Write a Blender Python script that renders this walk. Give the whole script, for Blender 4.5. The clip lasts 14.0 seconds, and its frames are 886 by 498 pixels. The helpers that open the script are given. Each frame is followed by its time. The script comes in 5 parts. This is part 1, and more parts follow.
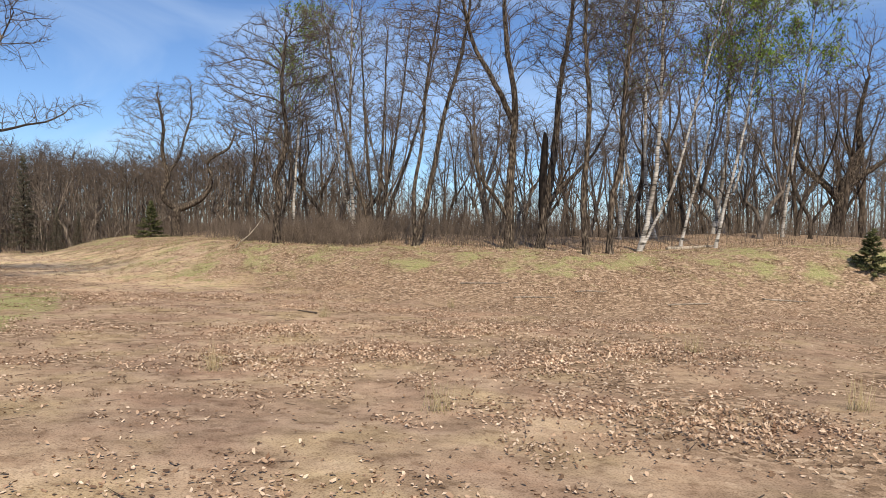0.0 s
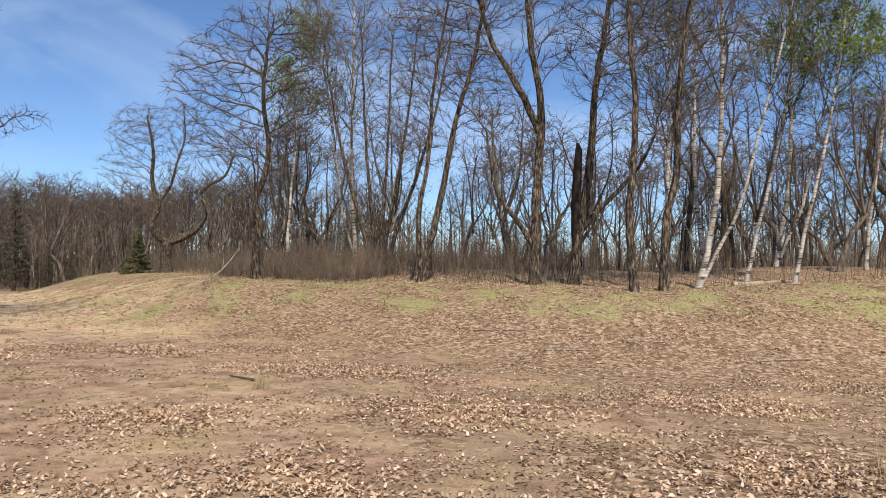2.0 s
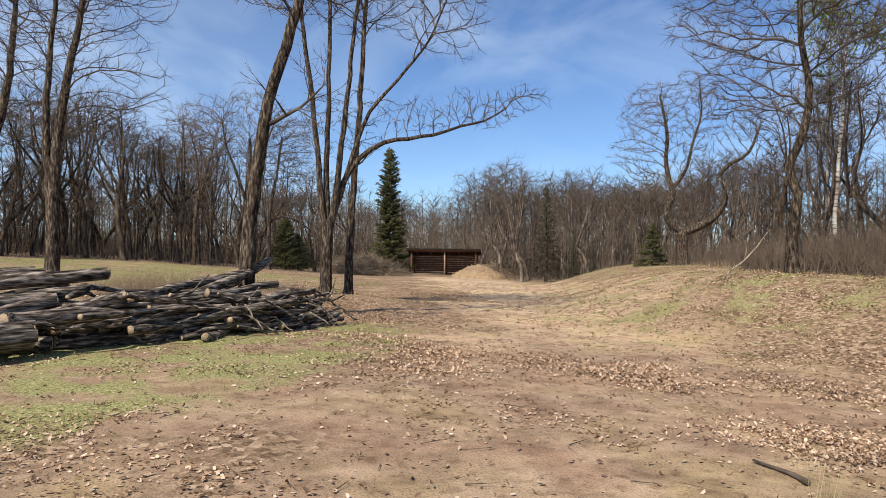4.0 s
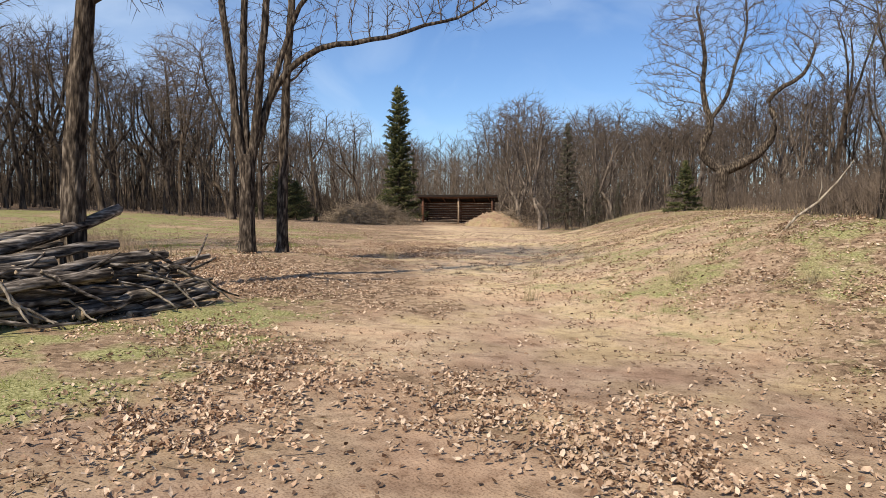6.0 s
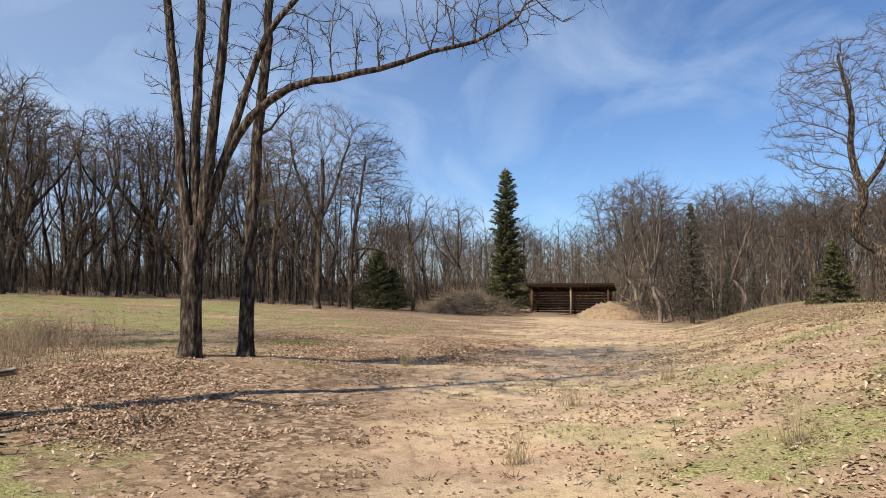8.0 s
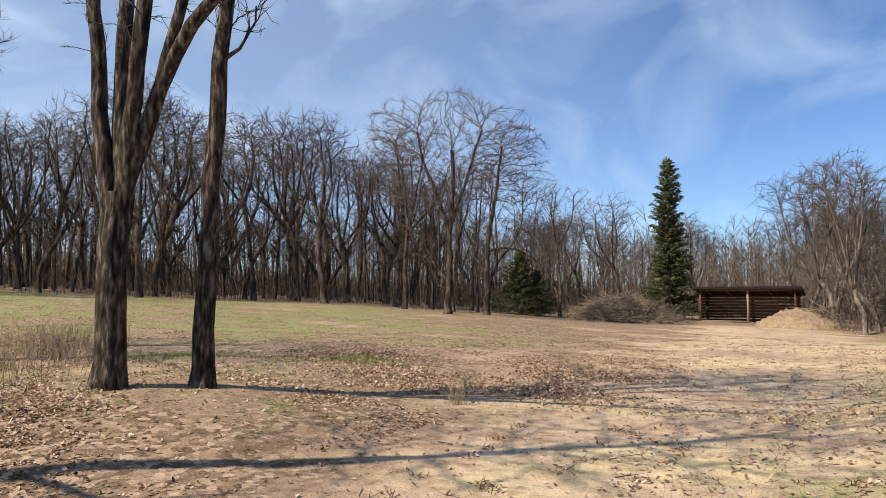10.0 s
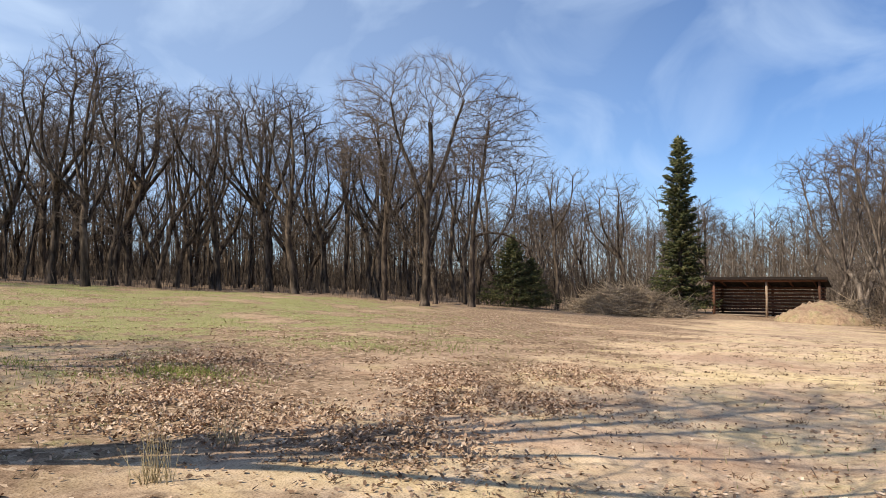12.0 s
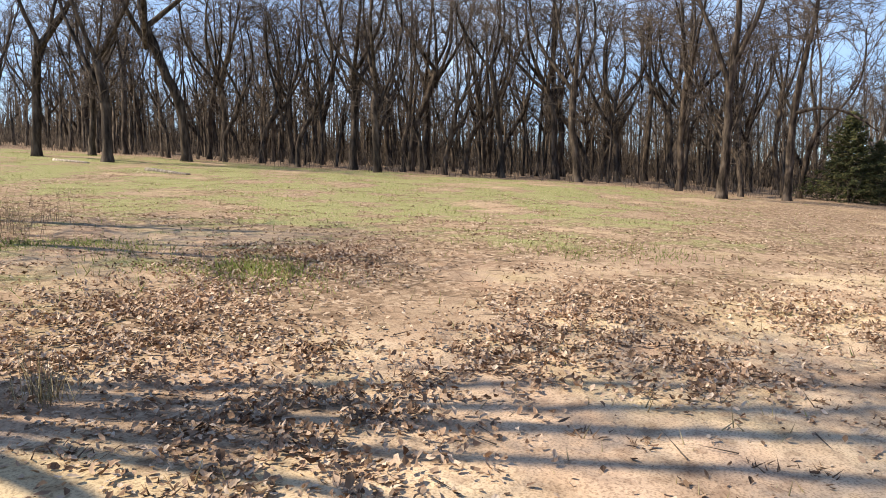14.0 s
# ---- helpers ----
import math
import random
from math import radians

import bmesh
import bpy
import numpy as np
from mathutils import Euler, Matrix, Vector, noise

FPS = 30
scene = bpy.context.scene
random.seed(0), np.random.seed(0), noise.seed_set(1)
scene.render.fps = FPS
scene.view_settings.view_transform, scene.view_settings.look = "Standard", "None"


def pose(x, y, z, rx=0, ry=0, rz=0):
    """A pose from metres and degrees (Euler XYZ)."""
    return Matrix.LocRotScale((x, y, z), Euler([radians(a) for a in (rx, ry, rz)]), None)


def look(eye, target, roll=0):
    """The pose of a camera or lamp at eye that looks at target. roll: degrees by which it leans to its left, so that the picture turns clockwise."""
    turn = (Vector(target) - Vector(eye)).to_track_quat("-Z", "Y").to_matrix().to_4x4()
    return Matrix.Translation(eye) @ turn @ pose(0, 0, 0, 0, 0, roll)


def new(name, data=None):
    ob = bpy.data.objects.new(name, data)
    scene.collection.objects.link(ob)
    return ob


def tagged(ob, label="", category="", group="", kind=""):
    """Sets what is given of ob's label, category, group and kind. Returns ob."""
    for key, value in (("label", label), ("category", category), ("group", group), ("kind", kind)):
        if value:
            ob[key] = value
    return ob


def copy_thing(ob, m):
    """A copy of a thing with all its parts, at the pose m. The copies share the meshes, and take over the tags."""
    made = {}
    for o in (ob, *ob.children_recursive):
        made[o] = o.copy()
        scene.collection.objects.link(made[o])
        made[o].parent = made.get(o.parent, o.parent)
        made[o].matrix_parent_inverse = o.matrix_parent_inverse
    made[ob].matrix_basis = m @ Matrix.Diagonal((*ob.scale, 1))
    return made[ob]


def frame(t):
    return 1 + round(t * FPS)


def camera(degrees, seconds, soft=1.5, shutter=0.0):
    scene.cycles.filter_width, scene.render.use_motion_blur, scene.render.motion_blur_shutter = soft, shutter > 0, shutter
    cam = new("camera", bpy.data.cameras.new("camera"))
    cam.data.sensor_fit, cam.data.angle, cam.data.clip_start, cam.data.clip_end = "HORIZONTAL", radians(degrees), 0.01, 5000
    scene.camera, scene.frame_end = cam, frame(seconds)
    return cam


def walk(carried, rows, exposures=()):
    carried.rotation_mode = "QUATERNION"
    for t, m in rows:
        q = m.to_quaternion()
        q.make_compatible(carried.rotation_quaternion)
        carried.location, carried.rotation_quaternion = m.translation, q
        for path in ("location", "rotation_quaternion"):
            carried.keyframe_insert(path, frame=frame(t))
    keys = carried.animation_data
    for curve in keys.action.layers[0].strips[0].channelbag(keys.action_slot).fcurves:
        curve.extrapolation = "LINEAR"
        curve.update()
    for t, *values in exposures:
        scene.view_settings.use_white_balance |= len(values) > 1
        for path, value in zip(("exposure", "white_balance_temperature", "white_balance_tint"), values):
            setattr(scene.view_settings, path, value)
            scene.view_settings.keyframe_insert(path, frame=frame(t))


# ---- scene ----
cam = camera(64.1, 14.0, 0.85)
METRES, EYE, TILT, LEAN, TURN = 31.9, 1.5, -1.68, 1.09, 13.1
ROWS = [
    (0.0, -0.0075, -0.0348, 0.0, -0.66, -0.16, -2.17),
    (0.3, -0.0030, -0.0139, 0.0, -0.24, 1.79, -1.94),
    (0.5, 0.0, 0.0, 0.0, -0.07, 2.14, -1.88),
    (1.0, 0.0075, 0.0348, -0.0, 0.37, 2.45, -1.87),
    (1.5, 0.0077, 0.0721, -0.0, 0.75, 2.52, -1.94),
    (2.0, 0.0047, 0.1121, -0.0004, 1.16, 2.76, -2.01),
    (2.5, -0.0026, 0.1503, -0.0006, 6.99, 3.07, -2.04),
    (3.0, -0.0113, 0.1898, -0.0012, 13.73, 3.11, -2.12),
    (3.3, -0.0187, 0.2091, -0.0015, 23.81, 2.94, -2.05),
    (3.5, -0.0237, 0.2219, -0.0017, 32.57, 2.92, -2.04),
    (3.7, -0.0306, 0.2364, -0.0017, 40.10, 2.71, -2.2),
    (5.8, -0.1028, 0.3892, -0.0017, 43.97, -4.71, -1.75),
    (6.0, -0.1097, 0.4037, -0.0017, 44.26, -3.72, -1.81),
    (6.5, -0.1204, 0.4403, -0.0008, 45.48, -2.91, -1.76),
    (7.0, -0.1321, 0.4766, 0.0007, 47.16, -1.52, -1.8),
    (7.5, -0.1479, 0.5123, 0.0008, 50.37, 2.57, -1.9),
    (8.0, -0.1678, 0.5449, -0.0003, 54.85, 3.14, -1.98),
    (8.5, -0.1888, 0.5742, -0.0004, 60.36, 3.1, -1.99),
    (8.7, -0.1989, 0.5855, -0.0006, 62.39, 3.13, -1.9),
    (10.8, -0.3054, 0.7036, -0.0024, 68.88, 2.81, -2.05),
    (11.0, -0.3155, 0.7149, -0.0026, 69.03, 2.66, -2.09),
    (11.5, -0.3422, 0.7413, -0.0035, 69.29, 2.4, -2.15),
    (12.0, -0.3622, 0.7696, -0.0035, 69.88, 2.35, -2.11),
    (12.3, -0.3723, 0.7853, -0.0038, 76.75, 2.37, -1.95),
    (12.5, -0.379, 0.7957, -0.004, 84.24, 2.34, -1.95),
    (13.0, -0.3966, 0.8205, -0.004, 93.35, 2.19, -2.03),
    (13.5, -0.4196, 0.8405, -0.0074, 94.9, -1.71, -2.71),
    (14.0, -0.4443, 0.8543, -0.0057, 95.98, -7.53, -2.14),
]
walk(cam, [(t, pose(0, 0, EYE, TILT, LEAN, TURN) @ pose(METRES * x, METRES * y, METRES * z, 90 + pitch, roll, yaw)) for t, x, y, z, yaw, pitch, roll in ROWS], [(0.0, 0.24, 6950, 10), (8.5, 0.24, 6950, 10), (11.0, 0.36, 6950, 10), (12.0, 0.40, 6950, 10), (13.0, 0.56, 6950, 10), (14.0, 0.70, 6950, 10)])

# ---- world, sun, exposure ----
SUN_TO = Vector((0.40, -0.92, 1.08)).normalized()
world = bpy.data.worlds.new("sky")
scene.world = world
world.use_nodes = True
wn, wl = world.node_tree.nodes, world.node_tree.links
bg = wn["Background"]
sky = wn.new("ShaderNodeTexSky")
sky.sky_type = "NISHITA"
sky.sun_disc = False
sky.sun_elevation = math.asin(SUN_TO.z)
sky.sun_rotation = math.atan2(SUN_TO.x, SUN_TO.y)
sky.altitude = 300
sky.air_density, sky.dust_density, sky.ozone_density = 0.85, 0.35, 3.5
# thin wisps of high cloud
tc = wn.new("ShaderNodeTexCoord")
mp = wn.new("ShaderNodeMapping")
mp.inputs["Rotation"].default_value = (0.1, 0.25, 0.7)
mp.inputs["Scale"].default_value = (1.2, 4.5, 7.0)
cl = wn.new("ShaderNodeTexNoise")
cl.inputs["Scale"].default_value, cl.inputs["Detail"].default_value = 1.1, 7.0
cl.inputs["Distortion"].default_value = 0.8
ramp = wn.new("ShaderNodeMapRange")
ramp.inputs["From Min"].default_value, ramp.inputs["From Max"].default_value = 0.44, 0.90
ramp.inputs["To Max"].default_value = 0.62
tint = wn.new("ShaderNodeMix")
tint.data_type = "RGBA"
tint.blend_type = "MULTIPLY"
tint.inputs["Factor"].default_value = 1.0
tint.inputs["B"].default_value = (0.76, 0.92, 1.12, 1)
cm = wn.new("ShaderNodeMix")
cm.data_type = "RGBA"
cm.inputs["B"].default_value = (5.2, 6.6, 8.6, 1)
wl.new(tc.outputs["Generated"], mp.inputs["Vector"])
wl.new(mp.outputs["Vector"], cl.inputs["Vector"])
wl.new(cl.outputs["Fac"], ramp.inputs["Value"])
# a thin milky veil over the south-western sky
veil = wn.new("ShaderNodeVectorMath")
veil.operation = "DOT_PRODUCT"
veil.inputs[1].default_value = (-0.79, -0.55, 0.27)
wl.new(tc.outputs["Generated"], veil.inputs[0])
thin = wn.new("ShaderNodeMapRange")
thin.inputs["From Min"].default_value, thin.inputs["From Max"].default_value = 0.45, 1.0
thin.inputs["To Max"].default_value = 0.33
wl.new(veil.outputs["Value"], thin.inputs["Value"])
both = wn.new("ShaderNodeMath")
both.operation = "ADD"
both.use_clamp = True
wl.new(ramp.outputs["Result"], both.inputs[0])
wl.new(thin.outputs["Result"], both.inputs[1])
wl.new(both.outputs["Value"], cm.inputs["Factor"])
wl.new(sky.outputs["Color"], tint.inputs["A"])
wl.new(tint.outputs["Result"], cm.inputs["A"])
wl.new(cm.outputs["Result"], bg.inputs["Color"])
bg.inputs["Strength"].default_value = 0.112
sun_data = bpy.data.lights.new("sun", "SUN")
sun_data.energy, sun_data.angle, sun_data.color = 4.4, radians(0.53), (1.0, 0.905, 0.775)
sun = new("sun", sun_data)
sun.matrix_world = look(SUN_TO * 60, (0, 0, 0))


# ---- materials ----
def material(name, rough=0.9, spec=0.2):
    m = bpy.data.materials.new(name)
    m.use_nodes = True
    b = m.node_tree.nodes["Principled BSDF"]
    b.inputs["Roughness"].default_value = rough
    b.inputs["Specular IOR Level"].default_value = spec
    return m, m.node_tree.nodes, m.node_tree.links, b


def noise_node(n, l, scale, detail=5, stretch=None, coord="Object", turn=None):
    t = n.new("ShaderNodeTexCoord")
    o = n.new("ShaderNodeTexNoise")
    o.inputs["Scale"].default_value, o.inputs["Detail"].default_value = scale, detail
    if stretch:
        p = n.new("ShaderNodeMapping")
        p.inputs["Scale"].default_value = stretch
        if turn is not None:
            p.vector_type = "TEXTURE"
            p.inputs["Rotation"].default_value = (0, 0, turn)
            p.inputs["Scale"].default_value = (7.0, 1.0, 1.0)
        l.new(t.outputs[coord], p.inputs["Vector"])
        l.new(p.outputs["Vector"], o.inputs["Vector"])
    else:
        l.new(t.outputs[coord], o.inputs["Vector"])
    return o


def ramp_node(n, l, src, stops):
    r = n.new("ShaderNodeValToRGB")
    e = r.color_ramp.elements
    while len(e) < len(stops):
        e.new(0.5)
    for el, (p, c) in zip(e, stops):
        el.position, el.color = p, (*c, 1)
    l.new(src, r.inputs["Fac"])
    return r


def mix_node(n, l, fac, a, b, blend="MIX"):
    m = n.new("ShaderNodeMix")
    m.data_type, m.blend_type = "RGBA", blend
    for s, v in ((m.inputs["Factor"], fac), (m.inputs["A"], a), (m.inputs["B"], b)):
        if isinstance(v, (int, float)):
            s.default_value = v
        elif isinstance(v, tuple):
            s.default_value = (*v, 1)
        else:
            l.new(v, s)
    return m.outputs["Result"]


def bump(n, l, b, src, strength, dist):
    o = n.new("ShaderNodeBump")
    o.inputs["Strength"].default_value, o.inputs["Distance"].default_value = strength, dist
    l.new(src, o.inputs["Height"])
    l.new(o.outputs["Normal"], b.inputs["Normal"])


def bark_material(name, dark, mid, light, scale=9.0, along=None):
    m, n, l, b = material(name, 0.95, 0.1)
    a = noise_node(n, l, scale, 8, (1, 1, 0.26), turn=along)
    c = noise_node(n, l, 1.3, 3)
    r = ramp_node(n, l, a.outputs["Fac"], [(0.36, dark), (0.52, mid), (0.68, light)])
    k = ramp_node(n, l, c.outputs["Fac"], [(0.35, (0.72, 0.70, 0.68)), (0.65, (1.15, 1.12, 1.05))])
    info = n.new("ShaderNodeObjectInfo")
    h = ramp_node(n, l, info.outputs["Random"], [(0.0, (0.80, 0.78, 0.76)), (1.0, (1.12, 1.08, 1.02))])
    x = mix_node(n, l, 1.0, r.outputs["Color"], k.outputs["Color"], "MULTIPLY")
    x = mix_node(n, l, 1.0, x, h.outputs["Color"], "MULTIPLY")
    l.new(x, b.inputs["Base Color"])
    bump(n, l, b, a.outputs["Fac"], 0.9, 0.04)
    return m


BARK = bark_material("oak_bark", (0.022, 0.018, 0.016), (0.085, 0.070, 0.058), (0.25, 0.215, 0.182), 21.0)
BARK_FAR = bark_material("forest_bark", (0.032, 0.027, 0.023), (0.092, 0.075, 0.062), (0.18, 0.15, 0.126), 7.0)
# forest bark lightened: the sunlight on the farther trees is put into its colour
BARK_SUNLIT = bark_material("grey_sunlit_bark", (0.075, 0.065, 0.058), (0.175, 0.152, 0.136), (0.30, 0.265, 0.240), 7.0)
TWIG = bark_material("twig_bark", (0.072, 0.061, 0.055), (0.128, 0.109, 0.098), (0.205, 0.177, 0.160), 5.0)
LOGBARK = bark_material("weathered_log_bark", (0.020, 0.017, 0.016), (0.145, 0.128, 0.118), (0.50, 0.465, 0.435), 24.0, math.atan2(8.5, -4.1))
SHRUB = bark_material("shrub_stems", (0.072, 0.059, 0.051), (0.130, 0.107, 0.092), (0.205, 0.172, 0.148), 4.0)
DEADWOOD = bark_material("bleached_dead_wood", (0.16, 0.14, 0.12), (0.33, 0.30, 0.26), (0.52, 0.48, 0.43), 14.0)
BRUSHWOOD = bark_material("cut_brush", (0.14, 0.117, 0.094), (0.31, 0.262, 0.210), (0.50, 0.435, 0.355), 10.0)
CHARRED = bark_material("dark_dead_stub", (0.012, 0.010, 0.009), (0.03, 0.025, 0.022), (0.06, 0.05, 0.045), 9.0)


def birch_material():
    m, n, l, b = material("birch_bark", 0.7, 0.2)
    a = noise_node(n, l, 5.0, 4, (0.6, 0.6, 4.0))
    c = noise_node(n, l, 2.0, 4)
    r = ramp_node(n, l, a.outputs["Fac"], [(0.36, (0.05, 0.045, 0.04)), (0.46, (0.40, 0.375, 0.335)), (0.7, (0.62, 0.59, 0.54))])
    k = ramp_node(n, l, c.outputs["Fac"], [(0.38, (0.45, 0.42, 0.38)), (0.55, (1, 1, 1))])
    l.new(mix_node(n, l, 1.0, r.outputs["Color"], k.outputs["Color"], "MULTIPLY"), b.inputs["Base Color"])
    bump(n, l, b, a.outputs["Fac"], 0.3, 0.01)
    return m


BIRCH = birch_material()


def island_material(name, stops, rough=0.85, translucent=0.0):
    """Colour varied from one leaf, blade or chip to the next."""
    m, n, l, b = material(name, rough, 0.15)
    g = n.new("ShaderNodeNewGeometry")
    r = ramp_node(n, l, g.outputs["Random Per Island"], stops)
    c = noise_node(n, l, 0.8, 2)
    k = ramp_node(n, l, c.outputs["Fac"], [(0.3, (0.78, 0.78, 0.78)), (0.7, (1.15, 1.12, 1.1))])
    col = mix_node(n, l, 1.0, r.outputs["Color"], k.outputs["Color"], "MULTIPLY")
    l.new(col, b.inputs["Base Color"])
    if translucent:
        t = n.new("ShaderNodeBsdfTranslucent")
        l.new(col, t.inputs["Color"])
        x = n.new("ShaderNodeMixShader")
        x.inputs["Fac"].default_value = translucent
        l.new(b.outputs["BSDF"], x.inputs[1])
        l.new(t.outputs["BSDF"], x.inputs[2])
        l.new(x.outputs["Shader"], n["Material Output"].inputs["Surface"])
    return m


DRYLEAF = island_material("dry_oak_leaf", [(0.0, (0.17, 0.10, 0.062)), (0.3, (0.36, 0.245, 0.165)), (0.7, (0.51, 0.375, 0.265)), (1.0, (0.68, 0.55, 0.42))])
GREENLEAF = island_material("young_green_leaf", [(0.0, (0.13, 0.22, 0.035)), (0.6, (0.24, 0.36, 0.06)), (1.0, (0.36, 0.46, 0.12))], 0.6, 0.45)
BUDLEAF = island_material("bud_leaf", [(0.0, (0.20, 0.17, 0.07)), (0.6, (0.28, 0.22, 0.10)), (1.0, (0.34, 0.20, 0.11))], 0.7, 0.3)
NEEDLE = island_material("spruce_needles", [(0.0, (0.030, 0.042, 0.018)), (0.6, (0.088, 0.102, 0.040)), (1.0, (0.19, 0.175, 0.085))], 0.7)
NEEDLE_GREY = island_material("grey_spruce_needles", [(0.0, (0.050, 0.052, 0.036)), (0.6, (0.105, 0.102, 0.072)), (1.0, (0.17, 0.152, 0.115))], 0.7)
DRYGRASS = island_material("dry_grass", [(0.0, (0.26, 0.20, 0.11)), (0.6, (0.44, 0.36, 0.20)), (1.0, (0.58, 0.50, 0.32))], 0.8, 0.25)
GREENGRASS = island_material("green_grass", [(0.0, (0.12, 0.16, 0.035)), (0.6, (0.25, 0.28, 0.075)), (1.0, (0.44, 0.40, 0.18))], 0.7, 0.35)
FRESHGRASS = island_material("fresh_grass", [(0.0, (0.13, 0.17, 0.04)), (0.6, (0.25, 0.31, 0.085)), (1.0, (0.40, 0.40, 0.16))], 0.7, 0.4)
WEED = island_material("dead_weed_stems", [(0.0, (0.12, 0.088, 0.06)), (1.0, (0.32, 0.25, 0.17))], 0.9)
CLOD = island_material("dark_debris", [(0.0, (0.085, 0.054, 0.038)), (1.0, (0.27, 0.18, 0.115))], 0.95)


def ground_material():
    m, n, l, b = material("sandy_ground", 0.97, 0.05)
    at = n.new("ShaderNodeVertexColor")
    at.layer_name = "cover"
    sep = n.new("ShaderNodeSeparateColor")
    l.new(at.outputs["Color"], sep.inputs["Color"])
    big = noise_node(n, l, 0.35, 6)
    mid = noise_node(n, l, 2.6, 8)
    fine = noise_node(n, l, 36.0, 8)
    grit = noise_node(n, l, 70.0, 4)
    brown = ramp_node(n, l, mid.outputs["Fac"], [(0.28, (0.262, 0.193, 0.135)), (0.5, (0.388, 0.292, 0.206)), (0.72, (0.51, 0.395, 0.284))])
    pale = ramp_node(n, l, mid.outputs["Fac"], [(0.28, (0.47, 0.363, 0.252)), (0.5, (0.585, 0.460, 0.325)), (0.72, (0.68, 0.55, 0.405))])
    tone = ramp_node(n, l, big.outputs["Fac"], [(0.35, (0.80, 0.76, 0.76)), (0.62, (1.08, 1.05, 0.98))])
    s = mix_node(n, l, sep.outputs["Red"], brown.outputs["Color"], pale.outputs["Color"])
    s = mix_node(n, l, 1.0, s, tone.outputs["Color"], "MULTIPLY")
    tco = n.new("ShaderNodeTexCoord")
    cells = n.new("ShaderNodeTexVoronoi")
    cells.inputs["Scale"].default_value = 15.0
    l.new(tco.outputs["Object"], cells.inputs["Vector"])
    cs = n.new("ShaderNodeSeparateColor")
    l.new(cells.outputs["Color"], cs.inputs["Color"])
    crumb = ramp_node(n, l, cs.outputs["Red"], [(0.0, (0.06, 0.040, 0.027)), (0.35, (0.20, 0.137, 0.090)), (0.75, (0.38, 0.270, 0.180)), (1.0, (0.62, 0.48, 0.345))])
    under = ramp_node(n, l, fine.outputs["Fac"], [(0.30, (0.13, 0.085, 0.055)), (0.5, (0.30, 0.205, 0.132)), (0.68, (0.44, 0.32, 0.21))])
    mixed = mix_node(n, l, 0.35, crumb.outputs["Color"], under.outputs["Color"])
    blot = noise_node(n, l, 0.9, 5)
    hue = ramp_node(n, l, blot.outputs["Fac"], [(0.36, (0.91, 0.85, 0.85)), (0.5, (1.0, 1.0, 1.0)), (0.64, (1.02, 1.05, 0.94))])
    s = mix_node(n, l, 1.0, s, hue.outputs["Color"], "MULTIPLY")
    streak = noise_node(n, l, 7.0, 7)
    st = ramp_node(n, l, streak.outputs["Fac"], [(0.32, (0.70, 0.66, 0.64)), (0.46, (1.0, 1.0, 1.0)), (0.7, (1.12, 1.10, 1.08))])
    s = mix_node(n, l, 1.0, s, st.outputs["Color"], "MULTIPLY")
    grass = ramp_node(n, l, fine.outputs["Fac"], [(0.30, (0.150, 0.145, 0.062)), (0.5, (0.290, 0.284, 0.124)), (0.68, (0.48, 0.450, 0.235))])

    def edge(src, k):
        o = n.new("ShaderNodeMath")
        o.operation = "MULTIPLY_ADD"
        l.new(mid.outputs["Fac"], o.inputs[0])
        o.inputs[1].default_value = k
        l.new(src, o.inputs[2])
        r = n.new("ShaderNodeMapRange")
        r.inputs["From Min"].default_value, r.inputs["From Max"].default_value = 0.5 * k + 0.28, 0.5 * k + 0.72
        l.new(o.outputs["Value"], r.inputs["Value"])
        return r.outputs["Result"]

    c = mix_node(n, l, edge(sep.outputs["Blue"], 1.6), s, mixed)
    c = mix_node(n, l, edge(sep.outputs["Green"], 1.4), c, grass.outputs["Color"])
    speck = ramp_node(n, l, grit.outputs["Fac"], [(0.36, (0.55, 0.52, 0.50)), (0.52, (1.05, 1.05, 1.05))])
    c = mix_node(n, l, 0.8, c, speck.outputs["Color"], "MULTIPLY")
    l.new(c, b.inputs["Base Color"])
    add = n.new("ShaderNodeMath")
    add.operation = "MULTIPLY_ADD"
    l.new(fine.outputs["Fac"], add.inputs[0])
    add.inputs[1].default_value = 0.45
    l.new(mid.outputs["Fac"], add.inputs[2])
    bump(n, l, b, add.outputs["Value"], 0.45, 0.035)
    return m


GROUND = ground_material()


def plank_material(name, a, c, d):
    m, n, l, b = material(name, 0.9, 0.15)
    g = noise_node(n, l, 6.0, 6, (0.5, 8, 8))
    info = n.new("ShaderNodeObjectInfo")
    r = ramp_node(n, l, g.outputs["Fac"], [(0.3, a), (0.5, c), (0.7, d)])
    h = ramp_node(n, l, info.outputs["Random"], [(0.0, (0.65, 0.65, 0.65)), (1.0, (1.2, 1.15, 1.1))])
    l.new(mix_node(n, l, 1.0, r.outputs["Color"], h.outputs["Color"], "MULTIPLY"), b.inputs["Base Color"])
    bump(n, l, b, g.outputs["Fac"], 0.5, 0.01)
    return m


SHEDWOOD = plank_material("brown_stained_boards", (0.075, 0.038, 0.026), (0.15, 0.076, 0.05), (0.23, 0.125, 0.088))
SHEDPOST = plank_material("weathered_post", (0.16, 0.12, 0.09), (0.30, 0.23, 0.17), (0.42, 0.34, 0.26))
SHEDROOF = plank_material("dark_roofing", (0.016, 0.013, 0.011), (0.030, 0.024, 0.021), (0.05, 0.04, 0.035))
CUTWOOD = plank_material("cut_log_end", (0.28, 0.21, 0.14), (0.42, 0.33, 0.23), (0.55, 0.45, 0.33))


